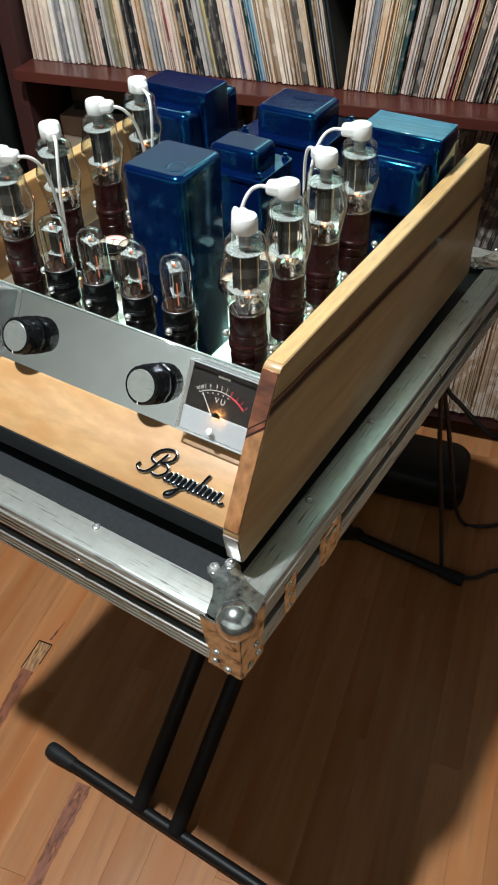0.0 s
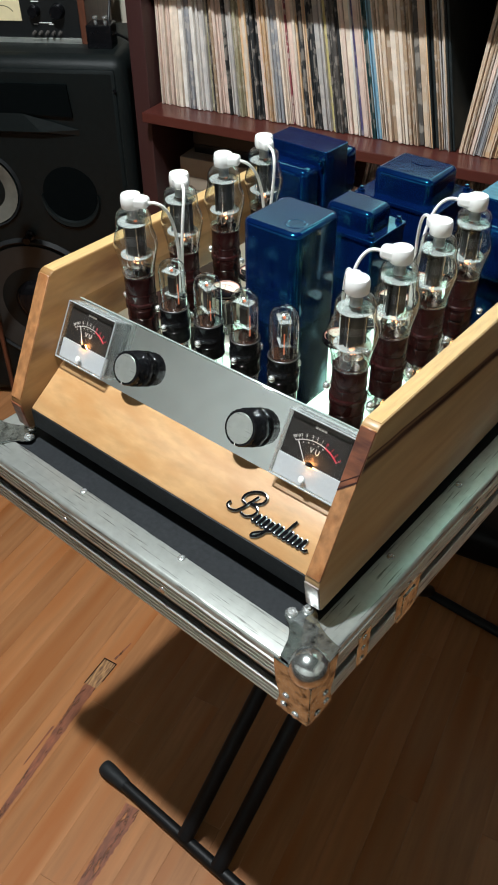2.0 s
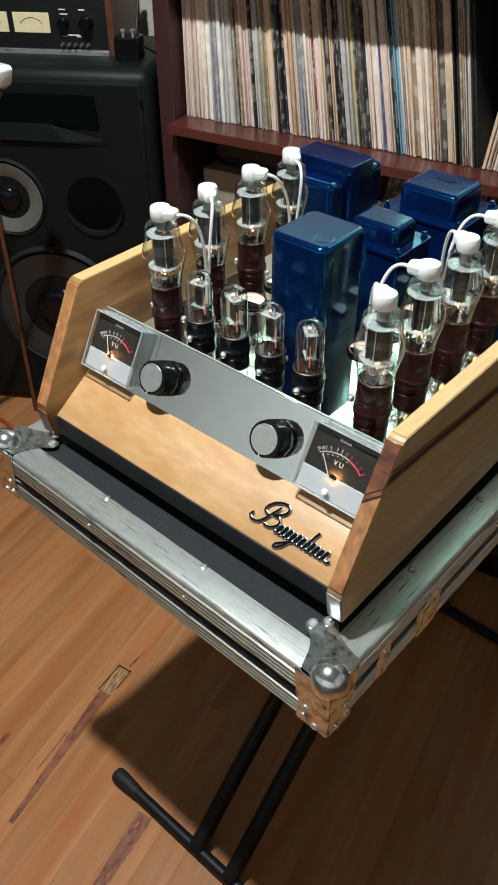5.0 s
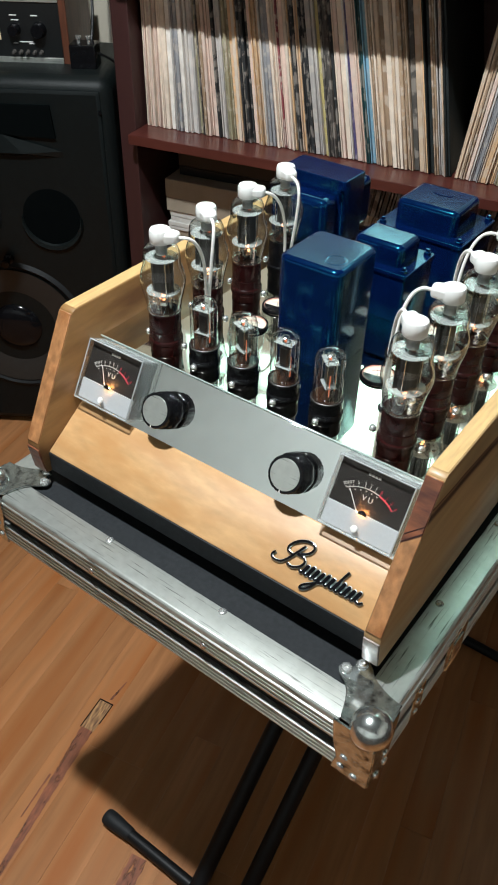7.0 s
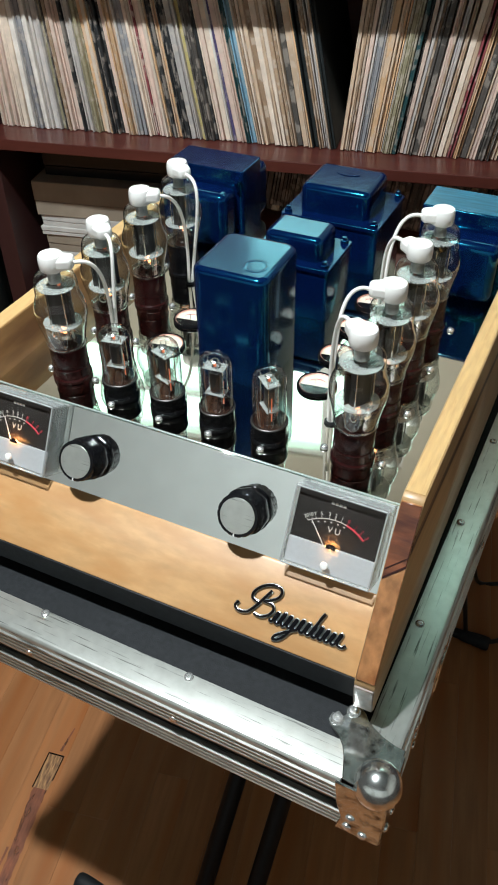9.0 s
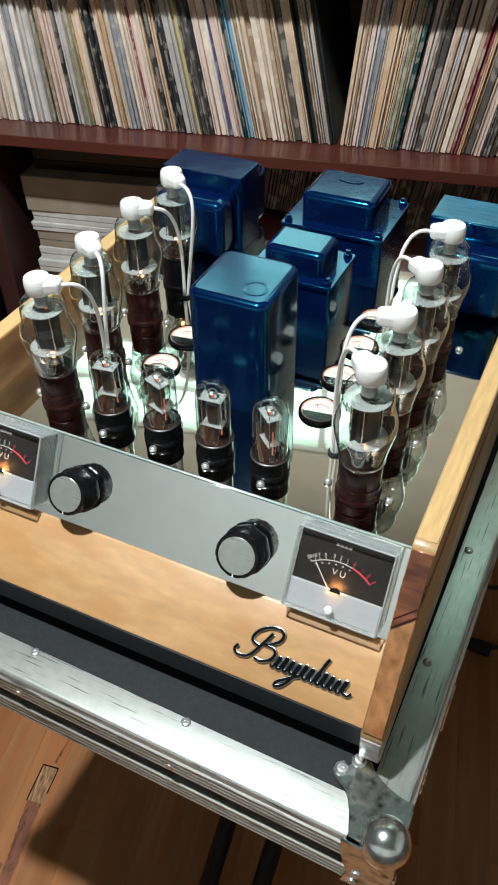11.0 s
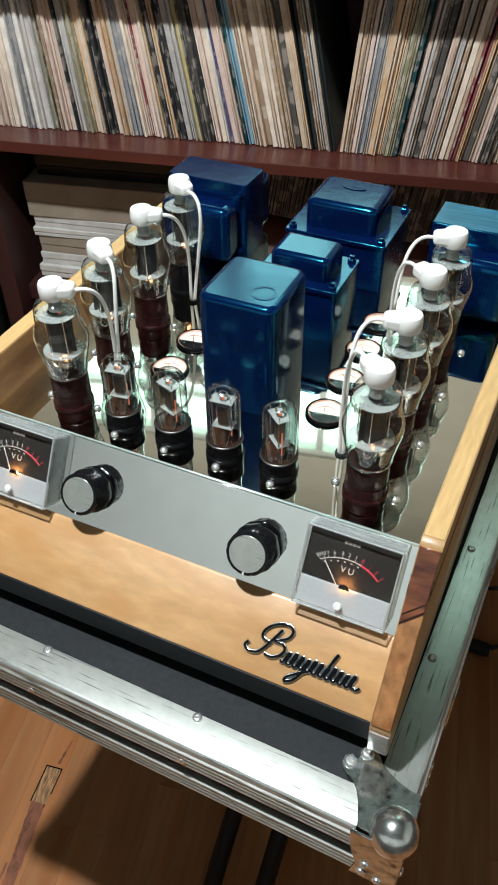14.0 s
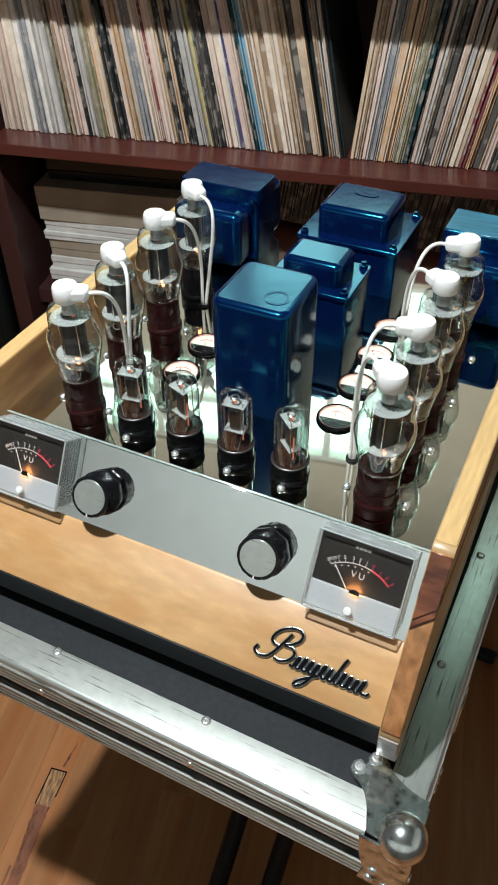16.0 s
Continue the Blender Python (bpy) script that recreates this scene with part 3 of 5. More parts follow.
build_records()


def build_stack():
    z = 0.4615
    for k, (h, m, w, dv) in enumerate(((0.0175, M_PAPER2, 0.33, 0.01), (0.028, M_PAPER, 0.325, 0.0), (0.0285, M_PAPER, 0.33, 0.006), (0.0395, M_PAPER2, 0.32, 0.008), (0.020, M_PAPER, 0.33, 0.002),
                                       (0.0255, M_PAPER, 0.325, 0.006), (0.0755, M_PAPER2, 0.335, 0.0))):
        s = thing("boxed_set", "pale boxed record set lying flat in a stack" if m is M_PAPER else "buff card box lying flat in the stack", "box",
                  ROOM @ pose(-0.648 + dv, 0.945 + dv, z, 0, 0, (-1) ** k * 0.8), "stack of boxed sets")
        part("tray", box(0.0012, w - 0.0012, 0.0012, 0.2788, 0, h * 0.42, 0.001, 1), m, s)
        part("lid", box(0, w, 0, 0.28, h * 0.42 + 0.0004, h, 0.0018, 1), m, s)
        z += h + 0.0004
    for h, w, m, dv in ((0.050, 0.31, M_DECK, 0.035), (0.026, 0.27, M_DECK, 0.05)):
        s = thing("boxed_set", "dark boxed record set lying on the stack", "box", ROOM @ pose(-0.630, 0.945 + dv, z, 0, 0, 1.2), "stack of boxed sets")
        part("tray", box(0.0012, w - 0.0012, 0.0012, 0.2288, 0, h * 0.4, 0.001, 1), m, s)
        part("lid", box(0, w, 0, 0.23, h * 0.4 + 0.0004, h, 0.0018, 1), m, s)
        z += h + 0.0004


build_stack()

# ---- the loudspeaker and what stands on it ----
SPK = pose(-0.876, 0.6827, 0, 0, 0, 33)


def build_speaker():
    s = thing("loudspeaker", "large black floor loudspeaker with two round drivers and a port", "speaker", SPK)
    b = box(-0.62, 0.0, 0.010, 0.34, 0.012, 0.922, 0.030, 4)
    part("cabinet", b, M_SPK, s)

    def ring(cx, cz, r0, r1, out, m, name, parent, label=""):
        prof = [(r0, 0.0), (r0, out * 0.6), ((r0 + r1) / 2, out), (r1, out * 0.5), (r1, -0.004)]
        return part(name, lathe(prof, 56), m, parent, label, pose(cx, 0.022, cz, 90, 0, 0))

    baffle = part("baffle", box(-0.60, -0.02, 0.006, 0.0215, 0.03, 0.90, 0.010, 2), M_SPKPL, s)
    # upper driver
    for cx, cz, r, paper in ((-0.374, 0.624, 0.099, M_CONE), (-0.290, 0.322, 0.185, M_DARKCONE)):
        surround = ring(cx, cz, r * 0.86, r, 0.024, M_RUBBER, "surround", s)
        cone = part("cone", lathe([(r * 0.28, 0.016 - 0.020), (r * 0.55, 0.017), (r * 0.84, 0.0215), (r * 0.87, 0.0225)], 56), paper, s, "pressed paper cone", pose(cx, 0.022, cz, 90, 0, 0))
        part("dust_cap", lathe([(r * 0.34, 0.0165), (r * 0.31, 0.024), (r * 0.2, 0.032), (0, 0.036)], 40), M_BLACK, s, "black domed dust cap", pose(cx, 0.022, cz, 90, 0, 0))
    # port: a flat black disc for the shaded hole, its moulded lip swelling below
    part("port_hole", lathe([(0.0, 0.0163), (0.066, 0.0163), (0.066, 0.0172), (0.0, 0.0172)], 44), M_PIT, s, "flat black disc for the shaded port opening", pose(-0.160, 0.022, 0.620, 90, 0, 0))
    lip = bmesh.new()
    rows = []
    for k in range(41):
        a = radians(180 + 180 * k / 40)
        fat = 0.004 + 0.017 * math.sin(math.pi * k / 40)
        rows.append([lip.verts.new(((0.066 + e * fat) * math.cos(a) - 0.160, 0.0055 - h, 0.620 + (0.066 + e * fat) * math.sin(a))) for e, h in ((0.0, 0.0), (0.15, 0.006), (0.6, 0.008), (1.0, 0.0))])
    for p, q in zip(rows, rows[1:]):
        for k in range(3):
            lip.faces.new((p[k], p[k + 1], q[k + 1], q[k]))
    part("port_lip", lip, M_SPK, s, "moulded lip of the port")
    # horn mouth: a flat black panel for the shaded recess, over a sloping shelf
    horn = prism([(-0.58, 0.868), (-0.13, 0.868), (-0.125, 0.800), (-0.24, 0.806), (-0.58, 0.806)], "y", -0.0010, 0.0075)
    part("horn_mouth", horn, M_PIT, s, "flat black panel for the shaded horn opening")
    shelf = bmesh.new()
    vs = [shelf.verts.new(p) for p in ((-0.58, -0.0008, 0.806), (-0.24, -0.0008, 0.806), (-0.115, 0.004, 0.772), (-0.58, -0.007, 0.768), (-0.20, -0.007, 0.768), (-0.58, 0.0065, 0.758), (-0.115, 0.0065, 0.758))]
    for f in ((0, 3, 4, 1), (1, 4, 2), (3, 5, 6, 4), (4, 6, 2), (0, 1, 2, 6, 5), (0, 5, 3)):
        shelf.faces.new([vs[k] for k in f])
    bmesh.ops.recalc_face_normals(shelf, faces=shelf.faces[:])
    part("horn_lip", shelf, M_SPKPL, s, "sloping lip below the horn", smooth=False)
    knob = lathe([(0.0, 0.0), (0.012, 0.0), (0.012, 0.006), (0.007, 0.009), (0.007, 0.026), (0.010, 0.028), (0.010, 0.034), (0, 0.036)], 20)
    part("latch", knob, M_BLACK, s, "", pose(-0.278, 0.004, 0.512, 90, 0, 0))
    part("screw", disc(0.004, 0, 0.002), M_BLACK, s, "", pose(-0.024, 0.0055, 0.857, 90, 0, 0))


build_speaker()


def build_deck():
    d = thing("tape_deck", "black tape deck with wooden side and cream level meters", "tape deck", SPK @ pose(-0.117, 0.12, 0.9205))
    part("body", box(-0.42, -0.001, 0.006, 0.20, 0.004, 0.16, 0.002), M_DECK, d)
    part("side_panel", box(0.0, 0.016, -0.006, 0.2, 0, 0.165, 0.002), M_DECKSIDE, d, "dark walnut side")
    part("faceplate", box(-0.42, -0.001, 0.0, 0.0055, 0.012, 0.118, 0.001), M_DECK, d)
    part("trim_strip", box(-0.42, -0.001, -0.003, 0.0055, 0.0, 0.0115, 0.001), M_ALU, d, "grey metal strip")
    part("trim_strip", box(-0.42, -0.001, -0.003, 0.0055, 0.1185, 0.128, 0.001), M_ALU, d, "grey metal strip")
    for x in (-0.215, -0.312):
        v = part("level_meter", box(x, x + 0.084, -0.003, -0.0002, 0.045, 0.086, 0.001), M_VUCREAM, d, "cream meter face")
        arc = tube([(x + 0.042 + 0.03 * math.sin(a), -0.0034, 0.05 + 0.026 * math.cos(a)) for a in np.linspace(-1, 1, 14)], 0.0006, 6)
        part("scale", arc, M_BROWN, v)
    for x, z, r in ((-0.047, 0.066, 0.014), (-0.099, 0.066, 0.011)):
        part("knob", lathe([(0, 0), (r * 1.15, 0), (r * 1.1, 0.006), (r, 0.018), (r * 0.9, 0.020), (0, 0.020)], 24), M_BLACK, d, "", pose(x, -0.0002, z, 90, 0, 0))
    for k in range(5):
        part("switch", lathe([(0, 0), (0.004, 0), (0.004, 0.006), (0.0022, 0.007), (0.003, 0.015), (0, 0.016)], 12), M_DIM, d, "", pose(-0.106 + 0.0148 * k, -0.0002, 0.023, 90, 0, 0))
    for x, z, w in ((-0.107, 0.092, 0.015), (-0.062, 0.092, 0.014), (-0.105, 0.083, 0.017), (-0.106, 0.038, 0.010), (-0.094, 0.041, 0.03), (-0.072, 0.038, 0.012)):
        part("printed_mark", box(x, x + w, -0.0006, -0.0001, z, z + 0.0022), M_WHITE, d)
    u = thing("stacked_unit", "unit with red and teal keys on the tape deck", "audio unit", SPK @ pose(-0.117, 0.125, 1.087))
    part("body", box(-0.40, 0.0, 0.002, 0.18, 0, 0.07, 0.003), M_DECK, u)
    for k in range(9):
        part("key", box(-0.39 + 0.042 * k, -0.36 + 0.042 * k, -0.004, 0.0018, 0.004, 0.02, 0.001), (M_RED, M_ALU, M_PAPER)[k % 3], u)
    bx = thing("small_power_box", "small black power box with metal posts", "adapter", SPK @ pose(-0.095, 0.08, 0.9205))
    part("case", box(0, 0.056, 0, 0.05, 0, 0.048, 0.003), M_BLACK, bx)
    for k in range(2):
        part("terminal", lathe([(0, 0), (0.004, 0), (0.004, 0.008), (0.006, 0.009), (0.006, 0.014), (0, 0.015)], 14), M_CHROME, bx, "", pose(0.018 + 0.022 * k, 0.02, 0.048))
    cab = smooth_path([(-0.06, 0.11, 0.93), (-0.055, 0.16, 1.02), (-0.065, 0.21, 1.15), (-0.05, 0.24, 1.4)])
    solid("power_cable", tube(cab, 0.0032), M_CABLE, "black cable hanging behind the loudspeaker", "cable", SPK.copy())
    cab = smooth_path([(-0.035, 0.10, 0.95), (0.0, 0.15, 0.90), (0.012, 0.2, 0.75), (0.005, 0.28, 0.5)])
    solid("signal_cable", tube(cab, 0.0028), M_CABLE, "black cable draped over the loudspeaker corner", "cable", SPK.copy())


build_deck()

# ---- stand ----


def build_stand():
    s = thing("keyboard_stand", "black steel folding keyboard stand under the flight case", "stand")
    FY, BY = -0.147, 0.572
    for y, x0, x1 in ((FY, -0.19, 0.40), (BY, -0.19, 0.305)):
        f = part("foot_bar", tube([(x0 + 0.02, y, 0.0145), (x1 - 0.02, y, 0.0145)], 0.0102, 16), M_DARKTUBE, s)
        for x, d in ((x0, 1), (x1, -1)):
            cap = lathe([(0, 0), (0.0115, 0.0002), (0.0136, 0.0030), (0.0142, 0.0120), (0.0136, 0.0260), (0.0124, 0.0400), (0.0114, 0.0560), (0.0108, 0.0570)], 20)
            part("foot_cap", cap, M_RUBBER, f, "bulged black rubber end", pose(x, y, 0.0144, 0, 90 * d, 0))
    for x, y0, y1 in ((0.012, FY, 0.50), (0.087, FY, 0.50), (0.038, BY, -0.06), (0.062, BY, -0.06)):
        part("leg", tube([(x, y0, 0.020), (x, y1, 0.655)], 0.0138, 14), M_DARKTUBE, s)
    for y in (0.50, -0.06):
        part("top_bar", tube([(-0.15, y, 0.665), (0.22, y, 0.665)], 0.0145, 14), M_DARKTUBE, s)
        for x in (-0.11, 0.17):
            part("pad", box(x - 0.03, x + 0.03, y - 0.016, y + 0.016, 0.672, 0.6898, 0.003), M_RUBBER, s)
    part("pivot", tube([(0.000, 0.195, 0.345), (0.100, 0.195, 0.345)], 0.018, 16), M_DARKTUBE, s)


build_stand()

# ---- flight case ----
CX, CY0, CY1 = 0.2640, -0.1735, 0.575
CT, CB = 0.7605, 0.690


def build_case():
    c = thing("flight_case", "aluminium-edged black flight case with steel ball corners", "flight case", pose(-0.004, 0, 0, 0, 0, -0.9))
    part("tray", box(-0.240, 0.240, -0.152, CY1 - 0.024, CB + 0.004, 0.7565, 0.001), M_BED, c, "black laminate bed")
    # hybrid edging: a flat top flange with a ribbed face, the black groove, a lower ribbed edging
    def ribs(z0, pitch, count):
        pts = []
        for k in range(count):
            z = z0 - pitch * k
            pts += [(0.0004, z), (-0.0014, z - pitch * 0.16), (-0.0014, z - pitch * 0.54), (0.0004, z - pitch * 0.70)]
        return pts

    def edging(length):
        face = [(0.033, 0.0), (0.033, -0.0028), (0.005, -0.0028), (0.005, -0.032), (0.0, -0.032)] + ribs(-0.0075, 0.0058, 4)[::-1]
        face += [(0.0005, -0.0040), (0.0014, -0.0016), (0.0032, -0.0003), (0.0048, 0.0)]
        return prism(face, "x", -length / 2, length / 2)

    def lower(length):
        return prism([(0.005, 0.0), (0.005, -0.0225), (0.018, -0.0225), (0.018, -0.025), (0.0, -0.025)] + ribs(-0.0008, 0.0059, 4)[::-1] + [(0.0, 0.0)], "x", -length / 2, length / 2)

    cy, lx, ly = (CY0 + CY1) / 2, 2 * CX - 0.004, CY1 - CY0 - 0.004
    sides = ((0, CY0, 0, lx), (CX, cy, 90, ly), (0, CY1, 180, lx), (-CX, cy, 270, ly))
    for x, y, turn, length in sides:
        m = pose(x, y, CT, 0, 0, turn)
        e = part("edging", edging(length - 0.07), M_ALU, c, "ribbed aluminium edging", m)
        part("groove", box(-length / 2 + 0.02, length / 2 - 0.02, 0.0045, 0.012, -0.048, -0.029), M_BED, c, "black groove", m)
        part("lower_edging", lower(length - 0.05), M_ALU, c, "ribbed aluminium edging", m @ pose(0, 0, -0.0465))
        count = 4 if turn % 180 == 0 else 5
        for k in range(count):
            if turn == 0:
                px = (-0.241, -0.0823, 0.0738, 0.216)[k]
            elif turn == 90:
                px = (-0.147, -0.0020, 0.1400, 0.2830, 0.424)[k] - cy
            else:
                px = (-0.5 + (k + 0.5) / count) * length
            if abs(px) < length / 2 - 0.05:
                part("rivet", lathe([(0.0044, 0.0), (0.0042, 0.0012), (0.0030, 0.0020), (0.0020, 0.0020), (0.0014, 0.0012), (0, 0.0012)], 14), M_CHROME, e, "", pose(px, 0.0295 if turn == 0 else 0.0252, 0.0))
                part("rivet", lathe([(0.0040, 0.0), (0.0038, 0.0010), (0.0024, 0.0018), (0.0, 0.0019)], 14), M_CHROME, e, "", pose(px, -0.0008, -0.022, 90, 0, 0))
    # corners
    for sx, sy, yc in ((1, -1, CY0), (-1, -1, CY0), (1, 1, CY1), (-1, 1, CY1)):
        g = Matrix.Translation((sx * CX, yc, CT)) @ Matrix.Diagonal((sx, -sy, 1, 1))
        # the top leg: a curved plate running out along both rims
        leaf = [(-0.036, 0.002), (-0.0385, 0.010), (-0.0415, 0.019), (-0.0460, 0.028), (-0.052, 0.0345), (-0.0600, 0.0390), (-0.0652, 0.0445), (-0.0645, 0.0515), (-0.0590, 0.0555), (-0.0545, 0.0530)]
        arm = [(-0.0530, 0.0550), (-0.0555, 0.0600), (-0.0510, 0.0660), (-0.0445, 0.0670), (-0.0385, 0.0630), (-0.0340, 0.0575), (-0.0270, 0.0530), (-0.0180, 0.0490), (-0.0090, 0.0465), (-0.0020, 0.0455)]
        out = [(0.002, -0.002)] + leaf + arm + [(0.002, 0.0455)]
        top = prism(out, "z", 0.0008, 0.0030, 0.0006, 1)
        bmesh.ops.transform(top, matrix=g, verts=top.verts[:])
        bmesh.ops.recalc_face_normals(top, faces=top.faces[:])
        k = part("corner_plate", top, M_STEEL, c, "worn pressed steel corner")
        side = prism([(0.0025, 0.0029), (-0.040, 0.0029), (-0.037, -0.030), (-0.032, -0.050), (-0.036, -0.0718), (0.0025, -0.0718)], "y", -0.0035, -0.0012, 0.0005, 1)
        prism([(-0.0012, 0.0029), (0.040, 0.0029), (0.037, -0.030), (0.032, -0.050), (0.036, -0.0718), (-0.0012, -0.0718)], "x", 0.0012, 0.0035, 0.0005, 1, side)
        bmesh.ops.transform(side, matrix=g, verts=side.verts[:])
        bmesh.ops.recalc_face_normals(side, faces=side.faces[:])
        part("corner_cheek", side, M_STEEL, k)
        ball = bmesh.new()
        bmesh.ops.create_uvsphere(ball, u_segments=32, v_segments=18, radius=0.0195)
        bmesh.ops.transform(ball, matrix=g @ Matrix.Translation((-0.0095, 0.0110, -0.001)), verts=ball.verts[:])
        part("ball", ball, M_BALL, k, "dented shiny steel ball")
        for p in ((-0.0580, 0.0475, 0.0032), (-0.0478, 0.0600, 0.0032)):
            r = lathe([(0.0058, 0.0), (0.0056, 0.0012), (0.0042, 0.0028), (0.0024, 0.0030), (0.0018, 0.0010), (0, 0.0010)], 18)
            bmesh.ops.transform(r, matrix=g @ Matrix.Translation(p), verts=r.verts[:])
            bmesh.ops.recalc_face_normals(r, faces=r.faces[:])
            part("rivet", r, M_CHROME, k)
        for q in ((-0.024, -0.046), (-0.026, -0.062), (-0.012, -0.066)):
            for flip in (0, 1):
                r = lathe([(0.0042, 0.0), (0.0040, 0.0012), (0.0025, 0.0022), (0.0, 0.0023)], 14)
                mm = Matrix.Translation((q[0], -0.0035, q[1])) @ pose(0, 0, 0, 90, 0, 0) if not flip else Matrix.Translation((0.0035, -q[0], q[1])) @ pose(0, 0, 0, 0, 90, 0)
                bmesh.ops.transform(r, matrix=g @ mm, verts=r.verts[:])
                bmesh.ops.recalc_face_normals(r, faces=r.faces[:])
                part("rivet", r, M_CHROME, k)
    # side latch and hinge plate
    lt = part("latch", box(CX - 0.0010, CX + 0.0020, -0.024, 0.020, 0.6960, 0.737, 0.0008), M_STEEL, c, "worn steel butterfly latch")
    part("latch_lip", prism([(CX + 0.0000, 0.6957), (CX + 0.0025, 0.690), (CX + 0.0035, 0.6915), (CX + 0.0022, 0.6980)], "y", -0.020, 0.016, 0.0004, 1), M_STEEL, lt)
    part("latch_plate", box(CX + 0.0020, CX + 0.0035, -0.012, 0.010, 0.699, 0.727, 0.0006), M_STEEL, lt)
    lt = part("hinge_plate", box(CX - 0.0010, CX + 0.0020, -0.095, -0.074, 0.692, 0.742, 0.0008), M_STEEL, c, "worn steel hinge plate")
    for z in (0.699, 0.716, 0.733):
        part("rivet", lathe([(0.0036, 0), (0.0034, 0.001), (0.0018, 0.0018), (0, 0.0019)], 14), M_CHROME, lt, "", pose(CX + 0.0019, -0.0845, z, 0, 90, 0))


build_case()

# ---- the amplifier ----
ZM = 0.910        # height of the mirror plate
PANELS = {1: (0.2085, 0.2260), -1: (-0.2285, -0.2090)}   # inner and outer faces of the side panels
FACE = pose(0, -0.0145, ZM, 60, 0, 0)   # x along the front, y up the sloping face, z out of it


def can(x0, x1, y0, y1, z0, z1, r, top=0.004):
    """A folded metal can: rounded uprights, softly domed top."""
    def ring(inset, z):
        pts = []
        for cx, cy, a0 in ((x1 - r, y0 + r, -90), (x1 - r, y1 - r, 0), (x0 + r, y1 - r, 90), (x0 + r, y0 + r, 180)):
            for k in range(6):
                a = radians(a0 + 18 * k)
                pts.append((cx + (r - inset) * math.cos(a), cy + (r - inset) * math.sin(a), z))
        return pts
    bm = bmesh.new()
    rings = [[bm.verts.new(p) for p in ring(i, z)] for i, z in ((0, z0), (0, z1 - top), (top * 0.13, z1 - top * 0.5), (top * 0.5, z1 - top * 0.13), (top, z1))]
    for a, b in zip(rings, rings[1:]):
        for k in range(len(a)):
            bm.faces.new((a[k], a[(k + 1) % len(a)], b[(k + 1) % len(a)], b[k]))
    bm.faces.new(rings[-1]).select = True
    bm.faces.new(rings[0]).select = True
    bmesh.ops.recalc_face_normals(bm, faces=bm.faces[:])
    return bm


def hex_bolt(at, parent, r=0.0048):
    b = lathe([(0, 0), (r, 0), (r, 0.0032), (r * 0.85, 0.0038), (r * 0.6, 0.0040), (r * 0.6, 0.007), (0, 0.0074)], 6)
    return part("bolt", b, M_BLUE, parent, "", pose(*at), smooth=False)


